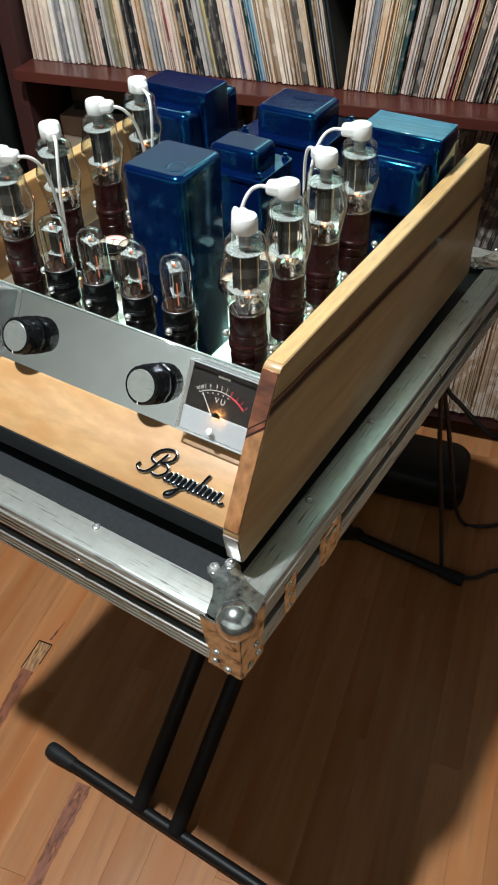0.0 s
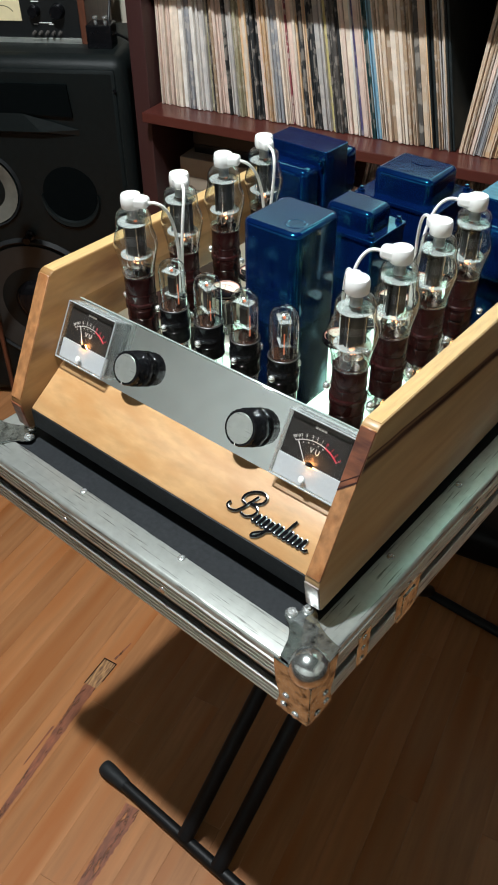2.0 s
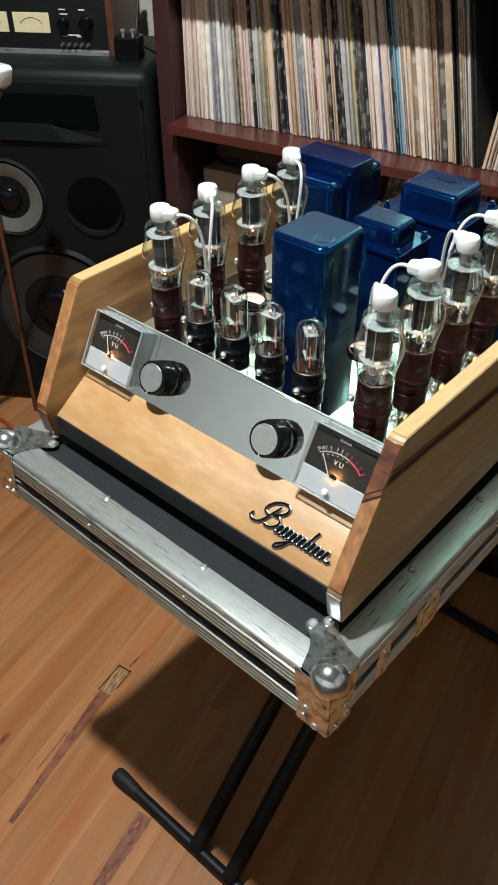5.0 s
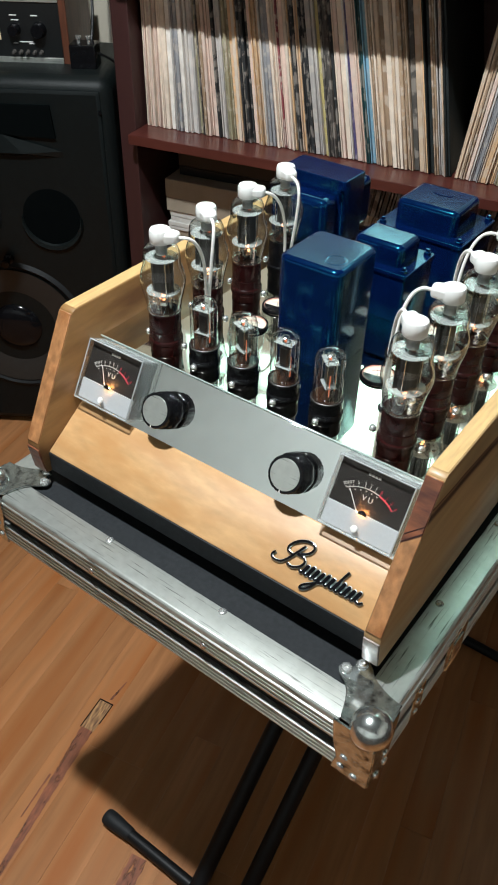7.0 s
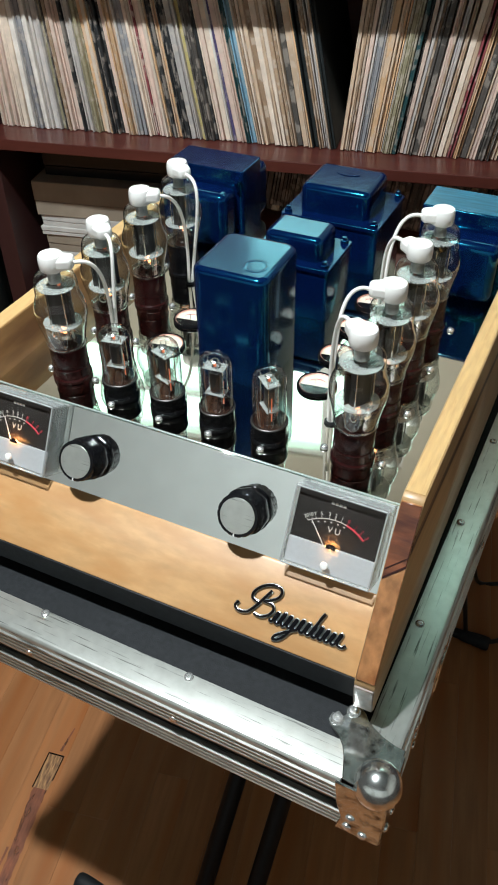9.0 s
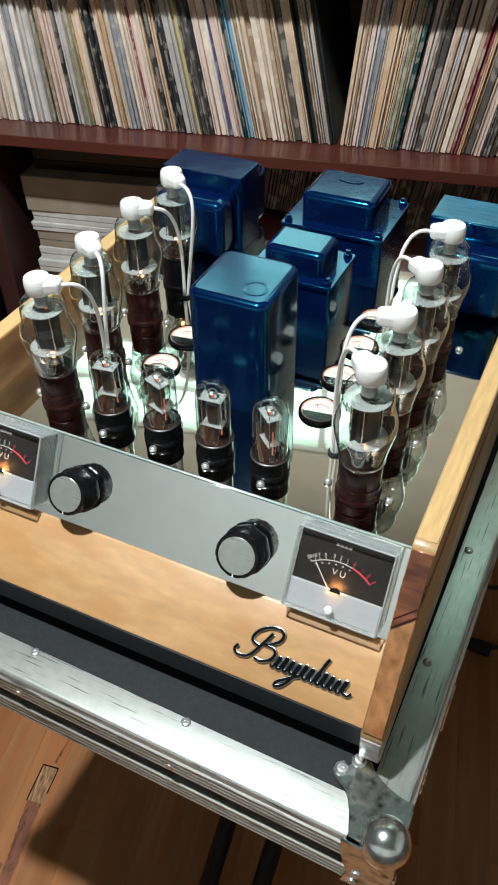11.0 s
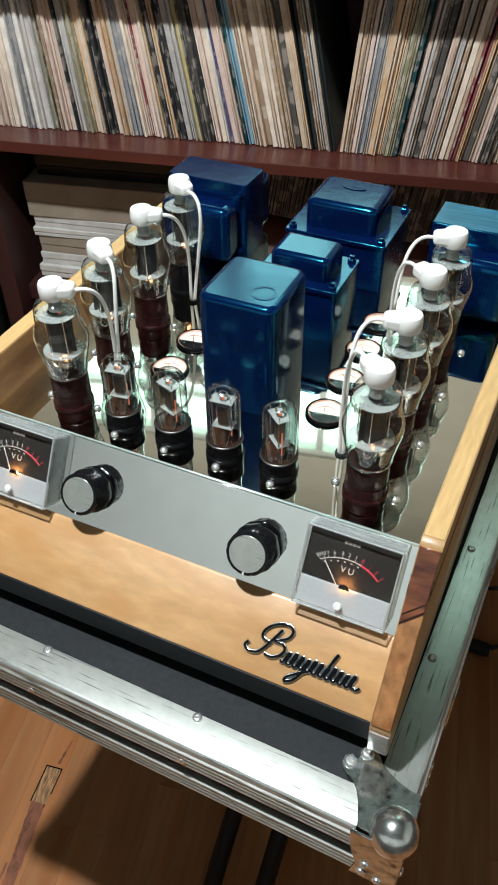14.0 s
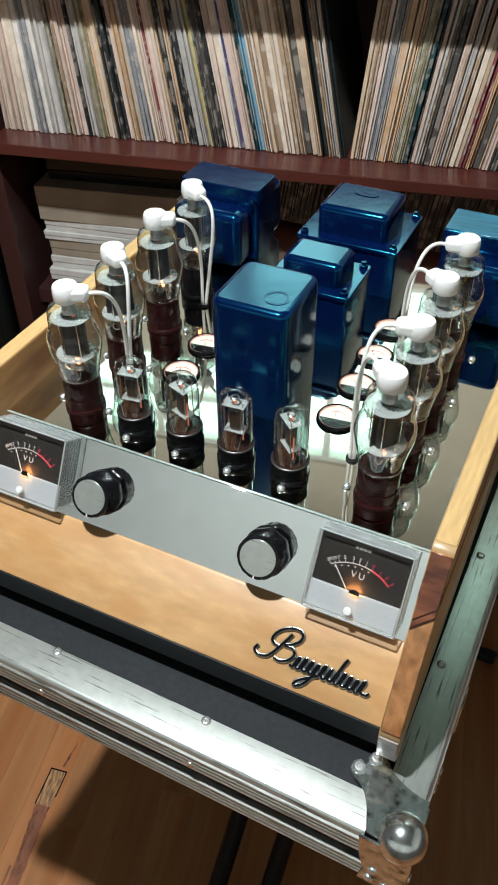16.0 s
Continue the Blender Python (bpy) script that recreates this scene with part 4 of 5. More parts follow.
def build_amp():
    a = thing("tube_amplifier", "hand-built tube amplifier with wooden sides and mirror-polished top", "amplifier")
    side = [(-0.1175, 0.775), (-0.1190, 0.778), (-0.1240, 0.8150), (-0.1230, 0.8190), (-0.0490, 0.9550), (-0.0445, 0.957), (0.462, 0.957), (0.466, 0.953), (0.470, 0.779), (0.466, 0.775)]
    for s in (1, -1):
        x0, x1 = PANELS[s]
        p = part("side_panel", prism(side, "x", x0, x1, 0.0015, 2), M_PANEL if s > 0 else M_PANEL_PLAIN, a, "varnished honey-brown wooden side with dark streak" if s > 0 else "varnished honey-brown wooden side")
        part("top_edge", box(x0 + 0.0012, x1 - 0.0012, -0.0435, 0.4615, 0.9564, 0.9576, 0.0004, 1), M_EDGETOP, p, "pale sanded top edge")
        n = Vector((-0.879, 0.477))
        fr = [(-0.1222, 0.8200), (-0.0500, 0.9530)]
        strip = [(q[0] + n.x * d, q[1] + n.y * d) for q, d in ((fr[0], 0.0016), (fr[1], 0.0016), (fr[1], -0.0012), (fr[0], -0.0012))]
        part("front_edge", prism(strip, "x", x0 + 0.0008, x1 - 0.0008, 0.0005, 1), M_EDGERED, p, "red-brown end-grain front edge")
        if s > 0:
            fr = [(-0.0790, 0.8995), (-0.0503, 0.9524)]
            strip = [(q[0] + n.x * d, q[1] + n.y * d) for q, d in ((fr[0], 0.0020), (fr[1], 0.0020), (fr[1], -0.0010), (fr[0], -0.0010))]
            burnt = prism(strip, "x", x0 + 0.0009, x1 - 0.0009, 0.0004, 1)
            for v in burnt.verts:
                if v.co.z < 0.91:
                    f = (v.co.x - x0) * 0.9 - 0.004
                    v.co.y += 0.477 * f
                    v.co.z += 0.879 * f
            part("burnt_edge", burnt, M_BURNT, p, "burnt dark red figured edge")
            for low, high in ((0.000, 0.0022), (0.0075, 0.0090)):
                strip = [(fr[0][0] + n.x * d + 0.477 * q, fr[0][1] + n.y * d + 0.879 * q) for q, d in ((low, 0.0023), (high, 0.0023), (high, 0.0004), (low, 0.0004))]
                seam = prism(strip, "x", x0 + 0.0011, x1 - 0.0011, 0.0002, 1)
                for v in seam.verts:
                    f = (v.co.x - x0) * 0.9 - 0.004
                    v.co.y += 0.477 * f
                    v.co.z += 0.879 * f
                part("charred_seam", seam, M_SEAM, p, "charred dark seam across the edge")
        part("panel_toe", prism([(-0.1255, 0.8125), (-0.1205, 0.7775), (-0.1170, 0.7765), (-0.1210, 0.8135)], "x", x0 + 0.0006, x1 - 0.0006, 0.0006, 1), M_TOE if s > 0 else M_BURNT, p, "worn scuffed toe" if s > 0 else "dark varnished toe")
    XI = 0.2082
    part("mirror_plate", box(-XI, XI, -0.0135, 0.462, ZM - 0.003, ZM, 0.0006, 1), M_MIRROR, a, "mirror-polished steel top plate")
    part("faceplate", box(-XI, XI, -0.080, 0.0, -0.0028, 0.0, 0.0006, 1), M_FACE, a, "polished steel front plate", FACE)
    # added strip whose pale teal stands for the glint on this edge
    part("plate_lip", box(-XI, XI, 0.0003, 0.0014, -0.0026, 0.0006, 0.0003, 1), M_EDGE, a, "pale strip for the glint on the upper faceplate edge", FACE)
    # sloping wooden front below the faceplate
    front = [(-0.0540, 0.8420), (-0.0560, 0.8415), (-0.1115, 0.8045), (-0.1120, 0.8035), (-0.100, 0.8030), (-0.050, 0.832), (-0.050, 0.8415)]
    part("front_board", prism(front, "x", -XI, XI, 0.0008, 1), M_FRONT, a, "honey-coloured figured wooden front")
    part("base_board", box(-XI, XI, -0.1130, 0.462, 0.777, 0.8028, 0.001), M_BED, a, "dark painted base edge")
    part("rear_board", box(-XI, XI, 0.4455, 0.462, 0.803, ZM - 0.0035), M_BED, a)
    for x in (-0.18, 0.18):
        for y in (-0.06, 0.42):
            part("foot", lathe([(0, 0), (0.012, 0), (0.014, 0.003), (0.014, 0.0198), (0, 0.0198)], 20), M_RUBBER, a, "", pose(x, y, 0.7570))
    return a


AMP = build_amp()


def build_knob(x):
    m = FACE @ pose(x, -0.0440, 0.0006)
    sk = bmesh.new()
    rings = []
    for r, z, lobe, groove in ((0.0204, 0.0, 1.0, 0), (0.0212, 0.0012, 1.0, 0), (0.0212, 0.0080, 1.0, 0), (0.0206, 0.0092, 0.7, 0), (0.0199, 0.0100, 0, 0.4), (0.0197, 0.0114, 0, 1), (0.0193, 0.0218, 0, 1), (0.0184, 0.0230, 0, 0.3)):
        ring = []
        for k in range(96):
            a = 2 * math.pi * k / 96
            q = r - 0.0005 * lobe * (1 - math.cos(8 * a)) - 0.0007 * groove * max(0.0, math.cos(16 * a)) ** 4
            ring.append(sk.verts.new((q * math.cos(a), q * math.sin(a), z)))
        rings.append(ring)
    for p, q in zip(rings, rings[1:]):
        for k in range(96):
            sk.faces.new((p[k], p[(k + 1) % 96], q[(k + 1) % 96], q[k]))
    sk.faces.new(rings[0])
    sk.faces.new(rings[-1])
    bmesh.ops.recalc_face_normals(sk, faces=sk.faces[:])
    k = part("knob", sk, M_BLACK, AMP, "black fluted knob with brushed cap", m)
    part("cap", disc(0.0160, 0.0230, 0.0236, 40, bevel=0.0002), M_ALU, k, "brushed aluminium cap")
    part("pointer", box(-0.0006, 0.0006, -0.0186, -0.0161, 0.0212, 0.0233), M_WHITE, k, "white pointer line")


for kx in (0.0750, -0.0903):
    build_knob(kx)


def build_vu(x, needle):
    """A square level meter: clear box on the sloping face, black dial above a silver mask."""
    W, H, D, SHIFT = 0.0802, 0.0705, 0.0180, -0.0020
    m = FACE @ pose(x, -0.0378, 0.0003)
    v = part("vu_meter", box(-W / 2 + 0.0026, W / 2 - 0.0026, -H / 2 + 0.003, H / 2 - 0.0030, 0.0, 0.0105, 0.001), M_BLACK, AMP, "clear square level meter", m)
    dial = part("dial", box(-W / 2 + 0.0028 - SHIFT, W / 2 - 0.0028 - SHIFT, -0.0100, H / 2 - 0.0032, 0.0106, 0.0114), M_DIAL, v, "black dial with white scale", pose(SHIFT, 0, 0))
    part("mask", box(-W / 2 + 0.0024, W / 2 - 0.0024, -H / 2 + 0.0022, -0.0105, 0.0106, 0.0136, 0.0008), M_GREYMASK, v, "silver-grey lower mask")
    part("zero_screw", lathe([(0.0034, 0), (0.0034, 0.0014), (0.0028, 0.002), (0, 0.0021)], 20), M_WHITE, v, "white plastic screw", pose(SHIFT / 2, -0.0250, D + 0.0003))
    cy, R = -0.0276, 0.0406
    for a0, a1, mt, nm in ((-34, 14.5, M_PRINT, "scale"), (14.5, 40, M_RED, "red_scale")):
        part(nm, tube([(R * math.sin(radians(t)), cy + R * math.cos(radians(t)), 0.0117) for t in np.linspace(a0, a1, 22)], 0.0004 if mt is M_PRINT else 0.0008, 6), mt, dial)
    for t, ch in ((-34, "20"), (-28.5, "10"), (-23.5, "7"), (-16.5, "5"), (-7.5, "3"), (-0.5, "2"), (6.8, "1"), (14.5, "0"), (24, "1"), (32, "2"), (40, "3")):
        red = t > 14
        q = radians(t)
        part("tick", tube([(R * math.sin(q), cy + R * math.cos(q), 0.0117), ((R + 0.0020) * math.sin(q), cy + (R + 0.0020) * math.cos(q), 0.0117)], 0.0003, 6), M_RED if red else M_PRINT, dial)
        tx = lettering(ch, 0.0042)
        tx.materials.append(M_RED if red else M_PRINT)
        part("numeral", tx, None, dial, "", pose((R + 0.0040) * math.sin(q), cy + (R + 0.0040) * math.cos(q), 0.0117, 0, 0, -t))
    for k in range(6):
        q = radians(-30 + 8.5 * k)
        part("minor_numeral", box(-0.0007, 0.0007, -0.0005, 0.0005, 0.0115, 0.0118), M_PRINT, dial, "", pose((R - 0.0026) * math.sin(q), cy + (R - 0.0026) * math.cos(q), 0, 0, 0, math.degrees(-q)))
    cy = -0.0122
    for ch, px in (("V", -0.0033), ("U", 0.0033)):
        tx = lettering(ch, 0.0074)
        tx.materials.append(M_PRINT)
        part("lettering", tx, None, dial, "white letter", pose(0.0005 + px, cy + 0.0160, 0.0117))
    for k in range(4):
        part("maker_mark", box(-0.0065 + 0.0034 * k, -0.0039 + 0.0034 * k, 0.0255, 0.0275, 0.0115, 0.0118), M_PRINT, dial, "pale unreadable mark")
    q = radians(needle)
    part("needle", tube([(SHIFT + 0.0040 * math.sin(q), cy - 0.0045 + 0.0040 * math.cos(q), 0.0130), (SHIFT + 0.0305 * math.sin(q), cy - 0.0045 + 0.0305 * math.cos(q), 0.0130)], 0.00035, 6), M_WHITE, v, "fine pale needle")
    # the lamp is a bent filament behind a small round shade; its light grazes the dial
    lx = 0.0020 + SHIFT
    part("lamp", tube([(lx + 0.0038 * math.cos(t), -0.0112 + 0.0038 * math.sin(t), 0.0146) for t in np.linspace(0.35, 2.8, 12)], 0.00035, 6), M_BULB, v, "glowing orange meter lamp")
    shade = [(lx + 0.0046 * math.cos(t), -0.0112 + 0.0046 * math.sin(t)) for t in np.linspace(0, math.pi, 16)]
    part("lamp_shade", prism(shade, "z", 0.0152, 0.0157, 0.0001, 1), M_BLACK, v, "dark round lamp shade")
    # clear cover: a hollow box; pale walls and edge beads stand for its highlights
    cov = box(-W / 2, W / 2, -H / 2, H / 2, 0.0, D, 0.0014, 2)
    c = part("cover", cov, M_ACRYL, v, "clear acrylic cover")
    c.visible_shadow = False
    for wall in ((-W / 2 + 0.0002, W / 2 - 0.0002, -H / 2 + 0.0002, -H / 2 + 0.0018), (-W / 2 + 0.0002, W / 2 - 0.0002, H / 2 - 0.0018, H / 2 - 0.0002),
                 (-W / 2 + 0.0002, -W / 2 + 0.0016, -H / 2 + 0.0020, H / 2 - 0.0020), (W / 2 - 0.0016, W / 2 - 0.0002, -H / 2 + 0.0020, H / 2 - 0.0020)):
        part("cover_wall", box(*wall, 0.0004, D - 0.0014, 0.0002, 1), M_ACRYL_WALL, v, "clear side wall, whitened for the light it catches")
    rim = bmesh.new()
    z = D - 0.0006
    loop = [(-W / 2 + 0.0012, -H / 2 + 0.0012, z), (W / 2 - 0.0012, -H / 2 + 0.0012, z), (W / 2 - 0.0012, H / 2 - 0.0012, z), (-W / 2 + 0.0012, H / 2 - 0.0012, z)]
    for k in range(4):
        tube([loop[k], loop[(k + 1) % 4]], 0.0007, 6, rim)
    part("cover_edge", rim, M_ACRYL_EDGE, v, "moulded edge, pale for its highlight")


build_vu(0.1576, -38)
build_vu(-0.1668, -27)


def build_badge():
    """A flowing chrome-edged script badge, drawn as one running flourish with no letters."""
    m = pose(0.1435, -0.0926, 0.8174, 33.7, 0, 0)
    big = [(-0.0510, 0.0012), (-0.0530, -0.0030), (-0.0488, -0.0062), (-0.0410, -0.0046), (-0.0350, 0.0030), (-0.0300, 0.0120), (-0.0262, 0.0190)]
    bow = [(-0.0345, 0.0060), (-0.0405, 0.0080), (-0.0410, 0.0130), (-0.0365, 0.0190), (-0.0290, 0.0232), (-0.0215, 0.0240), (-0.0175, 0.0205), (-0.0190, 0.0150), (-0.0250, 0.0105), (-0.0295, 0.0085),
           (-0.0225, 0.0080), (-0.0195, 0.0040), (-0.0225, -0.0015), (-0.0290, -0.0048), (-0.0350, -0.0040)]
    run = [(-0.0205, -0.0040)]
    x = -0.0185
    for k in range(11):
        top = (0.0030, 0.0042, 0.0036)[k % 3]
        run += [(x + 0.0006, -0.0050), (x + 0.0036, top), (x + 0.0050, top - 0.0006), (x + 0.0030, -0.0036)]
        x += 0.0056
    run += [(x + 0.0020, -0.0052), (x + 0.0048, -0.0026)]
    tall = [(0.0165, -0.0040), (0.0200, 0.0060), (0.0240, 0.0160), (0.0216, 0.0110), (0.0185, -0.0010), (0.0175, -0.0046)]
    tail = [(0.0030, 0.0030), (-0.0005, -0.0080), (-0.0060, -0.0160), (-0.0118, -0.0186), (-0.0110, -0.0150), (-0.0040, -0.0100), (0.0040, -0.0050)]
    ob = None
    for layer, r, z, mt in (("badge", 0.00185, 0.0014, M_PEWTER), ("badge_face", 0.00105, 0.0030, M_BLACK)):
        bm = bmesh.new()
        for line in (big, bow, run, tall, tail):
            tube(smooth_path([(px, py, z) for px, py in line], 5), r, 8, bm, ((0, 0, 1), 0.0012 if layer == "badge" else 0.0008))
        if ob is None:
            ob = part(layer, bm, mt, AMP, "chrome-edged black script badge", m)
        else:
            part("enamel_face", bm, mt, ob, "black enamel face")


build_badge()

# ---- transformers on the mirror plate ----


def build_transformers():
    t = part("output_can", can(-0.0365, 0.0390, 0.0790, 0.1580, ZM + 0.0005, 1.0270, 0.0115, 0.006), M_BLUE, AMP, "tall glossy blue transformer can")
    part("stamped_ring", lathe([(0.0086, 0.0), (0.0096, 0.0003), (0.0108, 0.0003), (0.0120, 0.0)], 40), M_BLUE, t, "", pose(0.0190, 0.1035, 1.0270))

    def upright(cx, cy, hx, hy, bx, by, zf, zt):
        b = can(cx - hx, cx + hx, cy - hy, cy + hy, ZM + 0.0005, zf - 0.004, 0.003, 0.001)
        t = part("transformer", b, M_BLUE, AMP, "glossy blue-painted transformer with bell cover")
        part("flange", can(cx - hx - 0.0015, cx + hx + 0.0015, cy - hy - 0.0015, cy + hy + 0.0015, zf - 0.0045, zf, 0.004, 0.001), M_BLUE, t)
        part("bell_cover", can(cx - bx, cx + bx, cy - by, cy + by, zf - 0.001, zt, 0.009, 0.007), M_BLUE, t)
        for sx in (-1, 1):
            for sy in (-1, 1):
                hex_bolt((cx + sx * (hx - 0.006), cy + sy * (hy - 0.006), zf), t)
        return t

    upright(0.001, 0.252, 0.045, 0.036, 0.0325, 0.0245, 0.9710, 0.9960)
    b = upright(0.003, 0.380, 0.058, 0.050, 0.0415, 0.036, 0.9680, 1.0000)
    part("stamped_oval", disc(0.012, 0, 0.0008, 24, bevel=0.0004), M_BLUE, b, "", pose(0.003, 0.391, 1.0) @ Matrix.Diagonal((1.2, 0.6, 1, 1)))

    def lying(cx):
        core = part("transformer", can(cx - 0.050, cx + 0.050, 0.342, 0.395, ZM + 0.0005, 1.0010, 0.004, 0.0012), M_BLUE, AMP, "glossy blue-painted transformer lying on its side")
        part("bell_cover", box(cx - 0.043, cx + 0.043, 0.306, 0.3425, 0.917, 0.9840, 0.009, 3), M_BLUE, core)
        part("bell_cover", box(cx - 0.043, cx + 0.043, 0.3945, 0.432, 0.917, 0.9840, 0.009, 3), M_BLUE, core)
        for sx in (-1, 1):
            for z in (0.922, 0.991):
                part("bolt", lathe([(0, 0), (0.0048, 0), (0.0048, 0.0032), (0.003, 0.0040), (0.003, 0.0075), (0, 0.008)], 6), M_BLUE, core, "", pose(cx + sx * 0.0445, 0.3420, z, 90, 0, 0), smooth=False)
        return core

    lying(-0.161)
    t5 = lying(0.155)
    # thin plate that carries the painted teal reflection
    part("top_sheen", box(0.1062, 0.2038, 0.3432, 0.3938, 1.0010, 1.0022, 0.0004, 1), M_TEALSHEEN, t5, "blue top with a streaky teal reflection painted on")


build_transformers()

# ---- tubes ----


def power_tube(x, y, base_mat, label, cap_turn, turn):
    t = thing("power_tube", label, "vacuum tube", pose(x, y, ZM + 0.0005), "power tubes on the amplifier")
    base = part("base", lathe([(0.0, 0.0146), (0.0174, 0.0146), (0.0176, 0.0156), (0.0177, 0.0352), (0.0173, 0.0364), (0.0166, 0.0370), (0, 0.037)], 40), base_mat, t)
    part("socket", lathe([(0, 0), (0.0192, 0), (0.0192, 0.0030), (0.0178, 0.0044), (0.0176, 0.0136), (0.0168, 0.0144), (0, 0.0144)], 40), base_mat, t)
    part("seam_ring", lathe([(0.0172, 0.0139), (0.0180, 0.0140), (0.0182, 0.0144), (0.0180, 0.0148), (0.0172, 0.0149)], 40), base_mat, base)
    g = part("glass_envelope", lathe([(0.0166, 0.0366), (0.0178, 0.0382), (0.0186, 0.0410), (0.0196, 0.0470), (0.0210, 0.0540), (0.0226, 0.0610), (0.0240, 0.0675), (0.0246, 0.0730), (0.0243, 0.0780), (0.0230, 0.0835),
                                      (0.0211, 0.0885), (0.0202, 0.0920), (0.0199, 0.1000), (0.0193, 0.1058), (0.0174, 0.1104), (0.0130, 0.1138), (0.0080, 0.1152), (0.0, 0.1155)], 48), M_GLASS, t, "clear shouldered glass bulb")
    g.visible_shadow = False
    part("glass_rim", lathe([(0.0172, 0.0370), (0.0185, 0.0374), (0.0191, 0.0390), (0.0190, 0.0404), (0.0184, 0.0402)], 40), M_GLASSRIM, t, "bright thick glass lip")
    m = pose(0, 0, 0, 0, 0, turn)
    part("anode", can(-0.0092, 0.0092, -0.0070, 0.0070, 0.0600, 0.0994, 0.0035, 0.0006), M_ANODE, t, "dark grey anode", m)
    for s in (-1, 1):
        part("anode_fin", box(s * 0.0092, s * 0.0132, -0.0005, 0.0005, 0.0602, 0.0990) if s > 0 else box(-0.0132, -0.0092, -0.0005, 0.0005, 0.0602, 0.0990), M_ANODE, t, "", m)
    for z, r in ((0.0606, 0.0182), (0.0990, 0.0176)):
        part("mica_disc", disc(r, z, z + 0.0006, 36), M_MICA, t, "pale round mica spacer", m)
    fl = part("getter_flash", lathe([(0.0172, 0.0386), (0.0181, 0.0412), (0.0188, 0.0450)], 40), M_FLASH, t, "faint silvery getter film")
    fl.visible_shadow = False
    part("getter_cup", lathe([(0.0, 0.0440), (0.0052, 0.0450), (0.0068, 0.0480), (0.0060, 0.0505), (0.0030, 0.0518), (0, 0.0522)], 24), M_GETTER, t, "shiny getter cup", m @ pose(0.003, -0.005, 0))
    for px, py, r, tilt in ((-0.006, -0.005, 0.0042, 62), (0.0075, 0.0045, 0.0038, -48), (-0.002, 0.0085, 0.0034, 75)):
        loop = tube([(r * math.cos(a), r * math.sin(a), 0) for a in np.linspace(0, 2 * math.pi, 17)], 0.0009, 6)
        part("getter_ring", loop, M_GETTER, t, "shiny bent getter ring", m @ pose(px, py, 0.0490, tilt, 20, 0))
    for px, py in ((0.0095, -0.0030), (-0.0085, 0.0040), (-0.0020, -0.0100), (0.0030, 0.0105)):
        part("lead_strap", box(-0.0011, 0.0011, -0.0003, 0.0003, 0.0415, 0.0598), M_GETTER, t, "bright nickel strap", m @ pose(px, py, 0, 0, 0, 40 * px / 0.01))
    smear = bmesh.new()
    rows = []
    for k in range(15):
        a = radians(196 + 4.2 * k)
        cut = 0.006 * abs(k - 7) / 7 + 0.0012 * (k % 3)
        rows.append([smear.verts.new((r * math.cos(a), r * math.sin(a), z)) for r, z in ((0.0196, 0.0925 + cut), (0.0195, 0.0985), (0.0193, 0.1030 - cut))])
    for p, q in zip(rows, rows[1:]):
        for k in range(2):
            smear.faces.new((p[k], p[k + 1], q[k + 1], q[k]))
    sm = part("getter_smear", smear, M_SMEAR, t, "dark golden getter smear", pose(0, 0, 0, 0, 0, turn * 0.6 - 20))
    sm.visible_shadow = False
    part("stem_press", lathe([(0.0120, 0.0370), (0.0095, 0.0400), (0.0060, 0.0440), (0.0, 0.0448)], 24), M_AMBER, t, "dark glass stem")
    part("heater", lathe([(0, 0.0526), (0.0022, 0.0530), (0.0026, 0.0560), (0.0024, 0.0584), (0, 0.0584)], 14), M_CATHODE, t, "glowing orange cathode")
    for k in range(4):
        q = radians(45 + 90 * k)
        part("support_rod", tube([(0.0055 * math.cos(q), 0.0055 * math.sin(q), 0.042), (0.0118 * math.cos(q), 0.0118 * math.sin(q), 0.0590), (0.0118 * math.cos(q), 0.0118 * math.sin(q), 0.0995)], 0.0006, 6), M_GETTER, t, "", m)
    part("filament_end", disc(0.0016, 0.0998, 0.1016, 12), M_HEATER, t, "glowing filament end", m @ pose(0.003, 0.0, 0))
    part("cap_stem", lathe([(0.0060, 0.1030), (0.0060, 0.1110), (0.0056, 0.1135), (0.0056, 0.1180), (0, 0.1182)], 20), M_PIN, t, "grey metal cap pin")
    cap = lathe([(0.0070, 0.1158), (0.0108, 0.1160), (0.0114, 0.1174), (0.0117, 0.1230), (0.0114, 0.1282), (0.0104, 0.1304), (0.0080, 0.1312), (0, 0.1314)], 32)
    nose = box(0.000, 0.0205, -0.0068, 0.0068, 0.1172, 0.1292, 0.0034, 3)
    for v in nose.verts:
        f = max(0.0, (v.co.x - 0.008) / 0.0125)
        v.co.y *= 1.45 - 0.50 * f
        v.co.z = 0.1230 + (v.co.z - 0.1230) * (1.08 - 0.16 * f)
    merge(cap, nose)
    bmesh.ops.recalc_face_normals(cap, faces=cap.faces[:])
    part("top_cap", cap, M_CERAMIC, t, "white ceramic top cap", pose(0, 0, 0, 0, 0, cap_turn))
    return t


